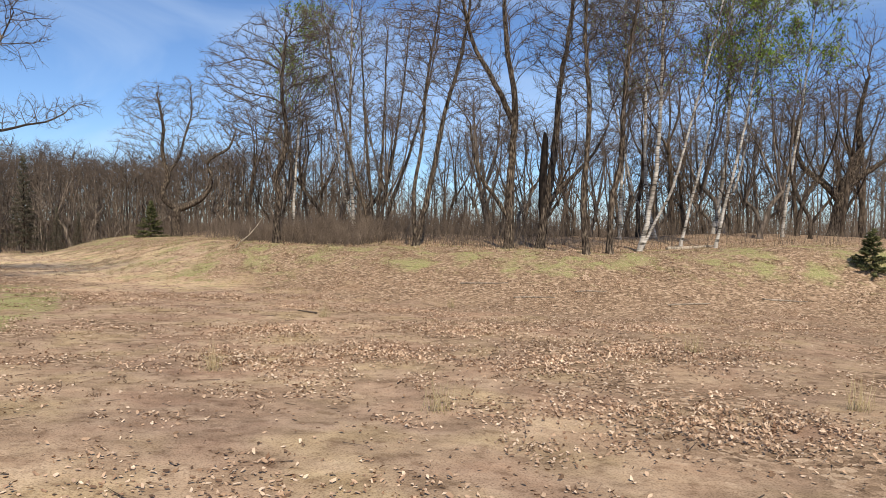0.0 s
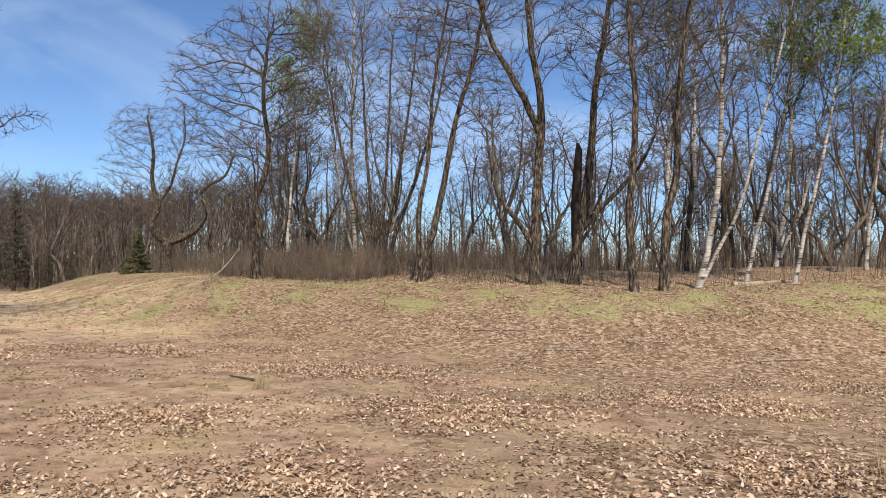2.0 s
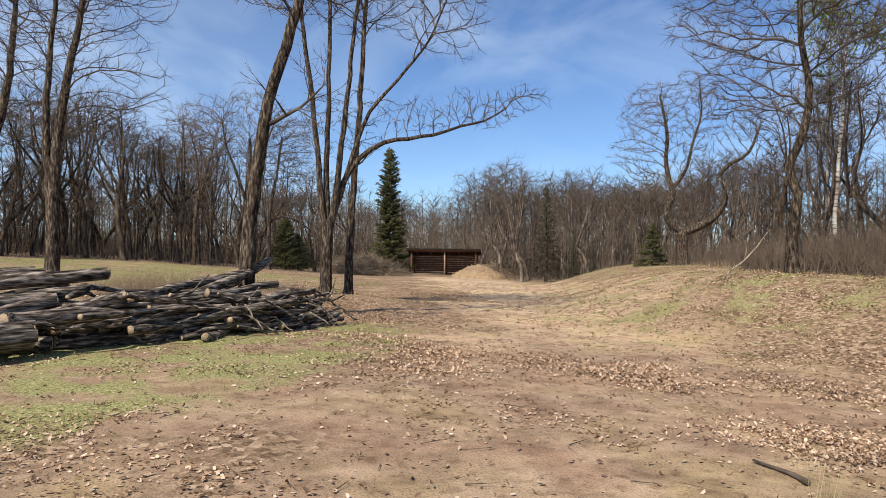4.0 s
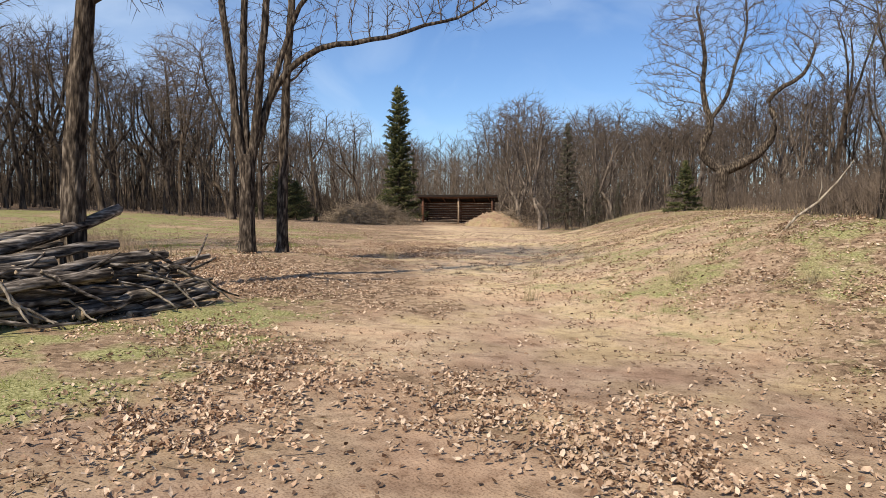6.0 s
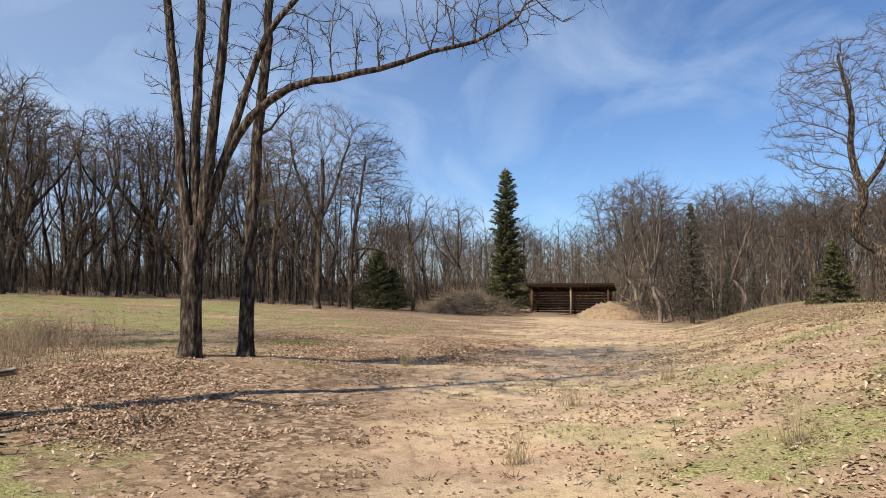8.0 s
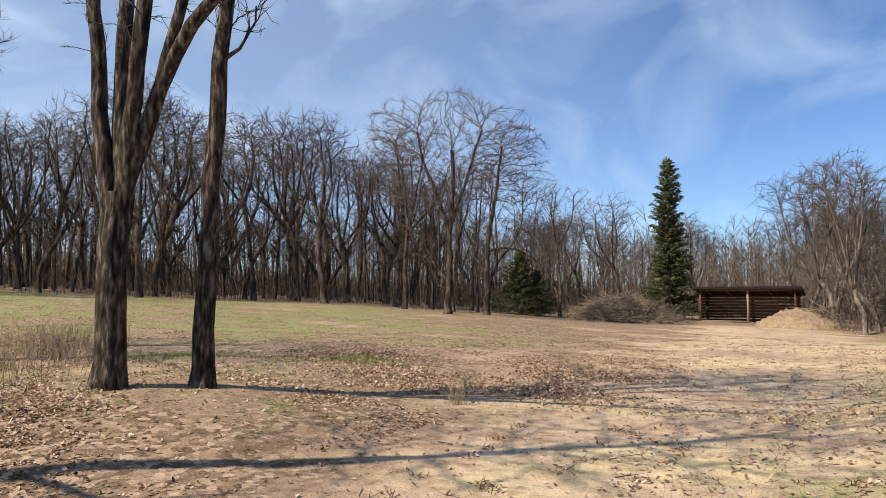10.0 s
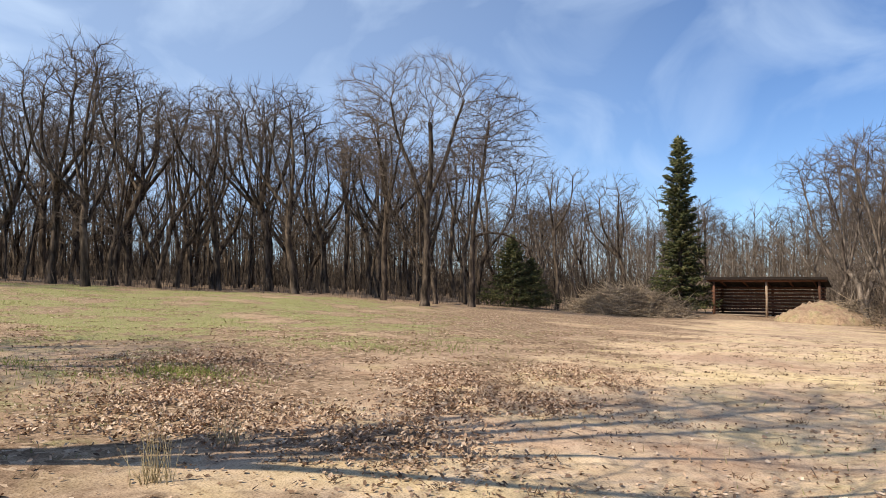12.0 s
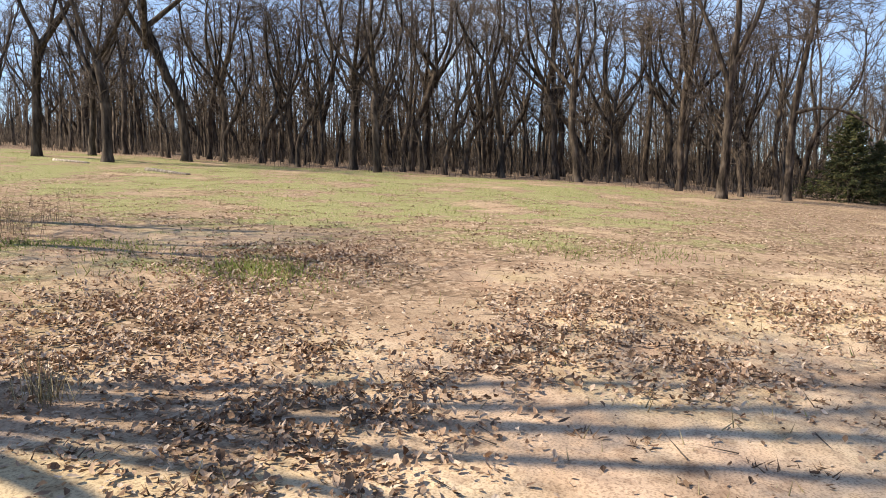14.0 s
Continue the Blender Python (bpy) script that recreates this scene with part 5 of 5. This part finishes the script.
def wood_pile():
    rng = np.random.RandomState(17)
    L = PILE_LEN
    # low and middle courses, thick butts among crooked limbs
    for row, (z, n) in enumerate(((0.13, 10), (0.34, 10), (0.54, 8), (0.72, 5))):
        for i in range(n):
            ln = rng.uniform(2.0, 4.2)
            s = rng.uniform(-1.4, L - ln - 0.9 - 0.6 * row)
            b = 0.15 + row * 0.24 + rng.uniform(0, 2.0 - 0.25 * row)
            r = rng.uniform(0.06, 0.14)
            tilt = rng.normal(0.03, 0.07) * ln
            yaw = rng.normal(0, 0.42)
            a = at_pile(s, b, z + rng.normal(0, 0.03))
            e = at_pile(min(s + ln, L + 0.5), b + yaw * ln * 0.5, max(r, z + tilt))
            log("log", "grey weathered oak log lying in the pile", a, e, r, r * rng.uniform(0.6, 0.9), rng, bend=rng.uniform(0.02, 0.12))
    # the tapering end of the pile
    for i in range(64):
        ln = rng.uniform(1.4, 3.2)
        e = L + 0.5 - rng.uniform(0, 1.0) ** 1.5 * 3.0
        top = 0.36 + 0.12 * (L + 0.5 - e)
        b = rng.uniform(0.0, 1.9)
        z = rng.uniform(0.07, min(0.72, top)) * (0.65 + 0.35 * min(1.0, b + 0.3))
        r = rng.uniform(0.035, 0.085)
        up = rng.normal(0.05, 0.06) * ln
        log("log", "grey weathered limb log lying in the pile", at_pile(e - ln, b + rng.normal(0, 0.2), max(r, z - up)), at_pile(e, b + rng.normal(0.05, 0.25), max(r, z + up * 0.4)), r, r * rng.uniform(0.55, 0.85), rng, bend=rng.uniform(0.03, 0.12), sides=12)
    # the long poles that rise out of the end of the pile
    for s0, b0, z0, s1, b1, z1, r in ((L - 3.9, 1.0, 0.30, L + 0.3, 1.9, 1.20, 0.10), (L - 3.6, 1.2, 0.55, L - 0.7, 1.7, 0.98, 0.085), (L - 3.4, 0.9, 0.50, L - 0.2, 1.3, 0.74, 0.09), (L - 3.0, 0.8, 0.42, L + 0.2, 1.2, 0.62, 0.085), (L - 2.7, 0.05, 0.24, L - 0.1, 0.35, 0.66, 0.075), (L - 2.7, 0.5, 0.68, L - 1.2, 0.0, 0.48, 0.08), (L - 1.6, 0.6, 0.25, L + 1.1, 1.0, 0.58, 0.05), (L - 2.0, 0.05, 0.09, L + 0.6, 0.2, 0.12, 0.07), (L - 1.6, 0.9, 0.10, L + 0.8, 0.9, 0.2, 0.075), (L - 1.9, 0.5, 0.36, L + 0.5, 0.7, 0.42, 0.07)):
        log("log", "grey bark-covered pole jutting from the pile", at_pile(s0, b0, z0), at_pile(s1, b1, z1), r, r * 0.75, rng, bend=0.05)
    for s0, b0, z0, s1, b1, z1, r in ((0.6, 0.1, 0.26, 3.6, 0.15, 0.30, 0.21), (-1.5, 0.05, 0.25, 1.2, 0.2, 0.25, 0.2), (1.0, 0.7, 0.62, 4.2, 0.8, 0.60, 0.14), (0.2, 0.9, 0.86, 3.6, 1.0, 0.85, 0.15), (0.5, 1.3, 0.98, 3.7, 1.3, 0.96, 0.15), (3.3, 0.2, 0.45, 5.0, 0.3, 0.42, 0.11), (-0.5, 1.8, 1.05, 2.4, 1.6, 1.08, 0.13), (0.0, 0.5, 0.42, 2.9, 0.4, 0.50, 0.13)):
        log("log", "thick furrowed oak log with sawn ends", at_pile(s0, b0, z0), at_pile(s1, b1, z1), r, r * 0.93, rng, sides=20)
    # crooked limbs and bleached sticks that hang over the front
    for i in range(26):
        s, b, z = rng.uniform(1.0, L), rng.uniform(-0.1, 0.7), rng.uniform(0.12, 0.75)
        ln = rng.uniform(0.7, 1.8)
        e = at_pile(s + ln * rng.uniform(0.3, 0.9), b - rng.uniform(-0.2, 0.35), max(0.05, z + rng.normal(-0.05, 0.22)))
        log("branch", "crooked thin branch tangled in the pile", at_pile(s, b, z), e, rng.uniform(0.02, 0.045), 0.012, rng, bend=0.12, sides=6)
    for i in range(7):
        s = L - rng.uniform(0.2, 2.6)
        z = rng.uniform(0.25, 0.5)
        log("branch", "bleached bare stick leaning on the pile", at_pile(s, 0.0, z), at_pile(s + rng.uniform(0.1, 0.7), -0.3, 0.03), 0.018, 0.01, rng, DEADWOOD, 0.05, 6)
    # chips and rotten wood under the stack
    acc = Acc()
    for i in range(60):
        p = at_pile(rng.uniform(-1, L), rng.uniform(0.2, 2.2), rng.uniform(0.02, 0.5))
        q = p + ALONG * rng.uniform(0.5, 1.6) + Vector(rng.normal(0, 0.15, 3))
        q.z = max(q.z, ground_at(q.x, q.y) + 0.03)
        tube(acc, [p, p.lerp(q, 0.5) + Vector(rng.normal(0, 0.04, 3)), q], [0.05, 0.05, 0.03], 7, 0.06, rng, True)
    tagged(part("small_wood", acc, LOGBARK), "tangle of small dark limb wood inside the pile", "firewood", kind="stuff")


wood_pile()


# ---- undergrowth, grass, weeds ----
def sticks(name, label, cat, pts, rng, low, high, radius, lean, mat, kids=0):
    acc = Acc()
    m = len(pts)
    w = np.stack([rng.normal(0, lean, m), rng.normal(0, lean, m), np.ones(m)], 1)
    ln = rng.uniform(low, high, m) * (0.8 + 0.75 * lumps(pts[:, 0], pts[:, 1], 2.6, 61)).clip(0.35, 1.4)
    cones(acc, pts - np.array([0, 0, 0.03]), w, ln, np.full(m, radius))
    for _ in range(kids):
        f = rng.uniform(0.25, 0.8, m)
        wn_ = w / np.linalg.norm(w, axis=1)[:, None]
        st = pts + wn_ * (ln * f)[:, None]
        cones(acc, st, w * np.array([1, 1, 0.8]) + rng.normal(0, 0.55, (m, 3)), ln * (1 - f) * rng.uniform(0.6, 1.1, m), np.full(m, radius * 0.6))
    tagged(part(name, acc, mat), label, cat, kind="stuff")


def undergrowth():
    rng = np.random.RandomState(19)
    bd = lambda x, y: -line_distance(x, y, BANK)
    n = lambda x, y: 0.5 + 0.9 * lumps(x, y, 4.0, 51)
    p = scatter(rng, 60000, (-30, 26, 22, 46), lambda x, y: smooth(0.6, 2.5, bd(x, y)) * np.clip(n(x, y), 0.12, 1) * (1 - 0.75 * smooth(-4, -1, x)) * (1 - smooth(14, 22, bd(x, y))) * 0.55)
    sticks("undergrowth", "thicket of bare brown brush on the bank", "undergrowth", p, rng, 0.6, 1.9, 0.008, 0.22, SHRUB, 3)
    p = scatter(rng, 16000, (-15, -8.5, 23, 28), lambda x, y: smooth(0.2, 1.0, bd(x, y)) * 0.30)
    sticks("undergrowth", "low bramble and brush round the gnarled oak", "undergrowth", p, rng, 0.5, 1.4, 0.007, 0.3, SHRUB, 3)
    p = scatter(rng, 26000, (-84, -44, -40, 36), lambda x, y: smooth(-53, -58, x + 0.10 * np.abs(y - 8)) * np.clip(n(x, y), 0.1, 1) * 0.55)
    sticks("undergrowth", "bare brown brush along the western wood", "undergrowth", p, rng, 0.6, 2.2, 0.014, 0.2, SHRUB, 2)
    p = scatter(rng, 11000, (-92, -30, 40, 80), lambda x, y: smooth(3.5, 7, 0.45 * (x + 62) + 0.9 * (y - 48)) * np.clip(n(x, y), 0.1, 1) * smooth(-1, 2, np.where(x > -46, bd(x, y), 9)) * 0.5)
    sticks("undergrowth", "tangled brown brush behind the shelter", "undergrowth", p, rng, 0.6, 2.2, 0.016, 0.45, SHRUB, 3)
    p = scatter(rng, 17000, (-125, -74, -80, 76), lambda x, y: np.full(x.shape, 0.9))
    sticks("undergrowth", "deep brown brush closing the western wood", "undergrowth", p, rng, 1.8, 5.6, 0.045, 0.25, BARK_FAR, 2)
    p = scatter(rng, 15000, (-130, 60, 60, 105), lambda x, y: np.full(x.shape, 0.8))
    sticks("undergrowth", "deep brown brush of the northern woods", "undergrowth", p, rng, 2.2, 6.2, 0.04, 0.28, SHRUB, 2)
    # dead weeds between the logs and the paired trunks
    p = scatter(rng, 30000, (-31, -18.5, 9, 17), lambda x, y: smooth(0, 0.5, 1 - np.hypot((x + 24) / 6, (y - 13.0) / 2.4)) * np.clip(0.35 + lumps(x, y, 1.6, 66), 0.05, 1) * 0.6)
    sticks("dead_weeds", "stand of brown dead weeds behind the logs", "weeds", p, rng, 0.3, 0.95, 0.005, 0.25, WEED, 2)


def grasses():
    rng = np.random.RandomState(23)
    gr = lambda x, y: cover(x, y)[0]
    p = scatter(rng, 170000, (-24, -6, 6, 20), lambda x, y: gr(x, y) * 0.8)
    sticks("grass", "short sparse green grass beside the track", "grass", p, rng, 0.03, 0.10, 0.004, 0.6, GREENGRASS)
    p = scatter(rng, 120000, (-56, -24, -14, 30), lambda x, y: np.clip(gr(x, y), 0.06, 1) * 0.5)
    sticks("grass", "thin green and straw grass of the field", "grass", p, rng, 0.06, 0.16, 0.008, 0.5, GREENGRASS)
    p = scatter(rng, 120000, (-56, -22, -14, 32), lambda x, y: np.clip(0.3 + lumps(x, y, 4, 77), 0.05, 1) * 0.35)
    sticks("dry_grass", "straw-coloured dry grass of the field", "grass", p, rng, 0.05, 0.18, 0.006, 0.6, DRYGRASS)
    bd = lambda x, y: -line_distance(x, y, BANK)
    p = scatter(rng, 140000, (-36, 20, 16, 44), lambda x, y: smooth(-4.5, -1.0, bd(x, y)) * (1 - smooth(5, 9, bd(x, y))) * np.clip(0.35 + lumps(x, y, 2.5, 78), 0.05, 1) * 0.55)
    sticks("dry_grass", "dry grass tufts on the bank", "grass", p, rng, 0.06, 0.26, 0.006, 0.5, DRYGRASS)
    p = scatter(rng, 60000, (-36, 20, 16, 44), lambda x, y: smooth(-2.5, -0.5, bd(x, y)) * (1 - smooth(3, 6, bd(x, y))) * np.clip(0.2 + lumps(x, y, 2.2, 12), 0, 1) * 0.8)
    sticks("grass", "fresh green grass on the crest of the bank", "grass", p, rng, 0.04, 0.16, 0.006, 0.5, GREENGRASS)
    p = scatter(rng, 130000, (-30, -6, 13, 36), lambda x, y: gr(x, y) * smooth(-7, -4, bd(x, y)) * (1 - smooth(3, 5, bd(x, y))) * np.clip(0.4 + lumps(x, y, 1.1, 79), 0.05, 1) * 0.9)
    sticks("grass", "short mixed grass on the foot of the bank", "grass", p, rng, 0.03, 0.13, 0.005, 0.6, GREENGRASS)
    for x, y, r in ((-30.0, 22.3, 0.55), (-26.2, 19.0, 0.6), (-26.7, 15.9, 0.7)):
        m = 1100
        q = rng.normal(0, 0.7 * r, (m, 2)) * np.array([1.0, 1.3])
        pts = np.stack([x + q[:, 0], y + q[:, 1], height(x + q[:, 0], y + q[:, 1])], 1)
        sticks("grass_patch", "small patch of fresh green grass among leaves", "grass", pts, rng, 0.08, 0.19, 0.007, 0.5, FRESHGRASS)
    # single tall dry tufts on the sand
    for x, y in ((-1.4, 5.2), (2.6, 6.6), (-4.4, 6.4), (-14.6, 18.6), (-16.6, 20.4), (-13.2, 20.2), (-5.2, 11.8), (-17.2, 22.3), (-22.6, 20.3), (-3.6, 16.4), (-9.4, 19.6), (-11.4, 20.6), (1.4, 9.8), (-21.6, 20.0)):
        m = 46
        z = ground_at(x, y)
        pts = np.stack([x + rng.normal(0, 0.06, m), y + rng.normal(0, 0.06, m), np.full(m, z)], 1)
        acc = Acc()
        cones(acc, pts, np.stack([rng.normal(0, 0.22, m), rng.normal(0, 0.22, m), np.ones(m)], 1), rng.uniform(0.12, 0.5, m), np.full(m, 0.0028))
        tagged(part("grass_tuft", acc, DRYGRASS), "thin tuft of tall straw-coloured dry grass", "grass tuft", "dry tufts on the sand")


DRIFTS = ((-11.8, 13.6, 0.9), (-10.7, 14.9, 0.5), (-10.1, 14.4, 0.7), (-9.1, 14.9, 0.7), (-10.8, 12.6, 0.8), (-8.7, 14.6, 0.5), (-9.6, 15.7, 0.4), (-3.1, 8.4, 0.9), (-2.2, 11.4, 1.1), (-0.7, 8.1, 0.8), (0.9, 9.4, 1.2), (3.2, 16.0, 1.2), (-4.4, 7.3, 0.9), (-5.5, 9.8, 0.8), (0.6, 13.3, 1.2), (-4.7, 14.3, 1.2), (-7.6, 16.4, 0.8), (-6.0, 13.6, 0.8), (-22.9, 21.7, 0.85), (-24.6, 22.2, 0.7), (-25.0, 23.5, 0.65), (-23.2, 20.0, 0.8), (-23.9, 20.9, 0.5), (-24.3, 19.3, 1.2), (-26.1, 22.6, 1.0), (-27.1, 24.5, 1.0), (-19.6, 15.2, 1.4), (-17.2, 15.4, 0.9), (-13.8, 13.6, 0.7), (1.2, 5.6, 1.0), (-27.5, 19.0, 1.4))


def litter():
    rng = np.random.RandomState(29)
    li = lambda x, y: cover(x, y)[1]
    patch = lambda x, y: smooth(0.02, 0.34, lumps(x, y, 1.3, 91) * 0.9 + lumps(x, y, 4.5, 92) * 0.7 + 0.18 * lumps(x, y, 0.45, 93))

    def heaps(per):
        """Points of the leaf drifts, thick in the middle and straggling outwards."""
        out = []
        for a, b, r in DRIFTS:
            m = int(per * r * r)
            q = rng.normal(0, 0.62, (m, 2)) * np.array([r, r * 0.75])
            keep = rng.uniform(0, 1, m) < smooth(-0.45, 0.25, lumps(a + q[:, 0], b + q[:, 1], 0.55, 95) + 0.6 * lumps(a + q[:, 0], b + q[:, 1], 0.22, 96))
            q = q[keep]
            x, y = a + q[:, 0], b + q[:, 1]
            out.append(np.stack([x, y, height(x, y)], 1))
        return np.concatenate(out)

    def lay(name, label, box, count, dens, lo, hi, mat=DRYLEAF, flat=0.9, deep=0.008):
        p = scatter(rng, count, box, dens)
        p[:, 2] += rng.uniform(0.001, deep, len(p))
        acc = Acc()
        curled(acc, p, rng.uniform(lo, hi, len(p)) * 1.25, rng, flat)
        tagged(part(name, acc, mat, smooth=False), label, "leaf litter", kind="stuff")

    lay("fallen_leaves", "tan fallen oak leaves in drifts on the sand", (-26, 7, 1, 25), 300000, lambda x, y: (0.05 + 0.80 * patch(x, y) * np.clip(0.16 + 1.2 * li(x, y) + 0.75 * smooth(-9, -3, x), 0, 1)), 0.018, 0.036, DRYLEAF, 0.9)
    p = heaps(3600)
    p[:, 2] += rng.uniform(0.001, 0.028, len(p))
    acc = Acc()
    curled(acc, p, rng.uniform(0.022, 0.050, len(p)), rng, 1.2)
    tagged(part("leaf_drift", acc, DRYLEAF, smooth=False), "crisp brown oak leaves blown into drifts", "leaf litter", kind="stuff")
    p = heaps(450)
    p = p[(p[:, 0] < -22.0) & (p[:, 0] > -25.6) & (p[:, 1] > 20.9)]
    p[:, 2] += rng.uniform(0.004, 0.045, len(p))
    acc = Acc()
    curled(acc, p, rng.uniform(0.026, 0.060, len(p)), rng, 1.2)
    tagged(part("dark_leaves", acc, CLOD, smooth=False), "dark brown leaves heaped with the drifts", "leaf litter", kind="stuff")
    lay("fallen_leaves", "fallen leaves thick over the bank", (-32, 16, 15, 38), 240000, lambda x, y: smooth(-7, -2.5, -line_distance(x, y, BANK)) * (1 - smooth(5, 7, -line_distance(x, y, BANK))) * (0.25 + 0.75 * patch(x, y)) * np.where(y > 18, 1.0, 0.6), 0.022, 0.046)
    lay("fallen_leaves", "fallen leaves over the dry field", (-46, -20, 2, 33), 220000, lambda x, y: (0.06 + 0.8 * patch(x, y)) * smooth(1.5, 5, np.abs(line_distance(x, y, TRACK))) * np.clip(1.25 + (x + 22) * 0.035, 0.3, 1), 0.018, 0.037, DRYLEAF, 0.8)
    lay("debris", "dark crumbs of bark, clods and weed remains", (-34, 7, 1, 34), 60000, lambda x, y: 0.25 + 0.5 * patch(x, y), 0.012, 0.040, CLOD)
    # small dark weed remains rooted in the sand
    p = scatter(rng, 2600, (-40, 4, 4, 38), lambda x, y: np.clip(0.35 + 0.5 * smooth(-10, -18, x), 0, 1) * smooth(7, 4, np.abs(line_distance(x, y, TRACK))))
    k = 16
    q = np.repeat(p, k, 0) + rng.normal(0, 0.05, (len(p) * k, 3)) * np.array([1, 1, 0])
    acc = Acc()
    w = rng.normal(0, 0.9, (len(q), 3))
    w[:, 2] = rng.uniform(0.1, 1.0, len(q))
    cones(acc, q, w, rng.uniform(0.02, 0.09, len(q)), np.full(len(q), 0.005))
    tagged(part("weed_tufts", acc, CLOD), "small dark weed tufts dotted over the sand", "weeds", kind="stuff")
    # twigs and sticks lying about
    acc = Acc()
    p = scatter(rng, 2600, (-30, 7, 2, 30), lambda x, y: np.full(x.shape, 0.6))
    m = len(p)
    p[:, 2] += 0.012
    az = rng.uniform(0, 6.283, m)
    cones(acc, p, np.stack([np.cos(az), np.sin(az), rng.normal(0.03, 0.05, m)], 1), rng.uniform(0.06, 0.35, m), rng.uniform(0.002, 0.006, m))
    tagged(part("fallen_twigs", acc, TWIG), "small fallen twigs scattered on the sand", "twigs", kind="stuff")
    for x, y, a, ln in ((-2.2, 17.8, 5, 1.1), (-0.6, 18.4, 20, 0.9), (1.8, 18.0, 30, 1.3), (-5.6, 12.4, 160, 0.5), (-3.9, 19.0, 2, 1.4),  (2.4, 25.2, 35, 2.2), (-45.4, -4.6, 80, 2.6), (-42.8, 3.0, 72, 3.0), (4.4, 19.6, 10, 1.2)):
        z = ground_at(x, y) + 0.02
        acc = Acc()
        c, s = math.cos(radians(a)), math.sin(radians(a))
        pts = [(x + c * ln * f, y + s * ln * f + 0.04 * math.sin(f * 5), ground_at(x + c * ln * f, y + s * ln * f) + 0.025) for f in np.linspace(0, 1, 6)]
        tube(acc, pts, np.linspace(0.022, 0.009, 6) * (4.5 if ln > 2.1 else 1.0), 7, 0.05, rng, True)
        tagged(part("stick", acc, DEADWOOD if ln > 0.8 else TWIG), "fallen grey stick lying on the ground", "stick", "sticks on the sand")


far_woods()
undergrowth()
grasses()
litter()
dead = np.random.RandomState(5)
acc = Acc()
base = Vector((-13.5, 23.3, ground_at(-13.5, 23.3)))
tube(acc, [base + Vector(o) for o in ((0, 0, -0.05), (0.2, 0.1, 0.25), (0.5, 0.2, 0.5), (0.75, 0.35, 0.85), (0.95, 0.45, 1.2))], [0.025, 0.022, 0.018, 0.014, 0.006], 8, 0.05, dead, True)
tube(acc, [base + Vector(o) for o in ((0.5, 0.2, 0.5), (0.58, 0.18, 0.75), (0.55, 0.18, 1.0))], [0.012, 0.009, 0.004], 6, 0.05, dead, True)
tagged(part("dead_branch", acc, DEADWOOD), "bleached dead branch leaning into the brush", "branch")
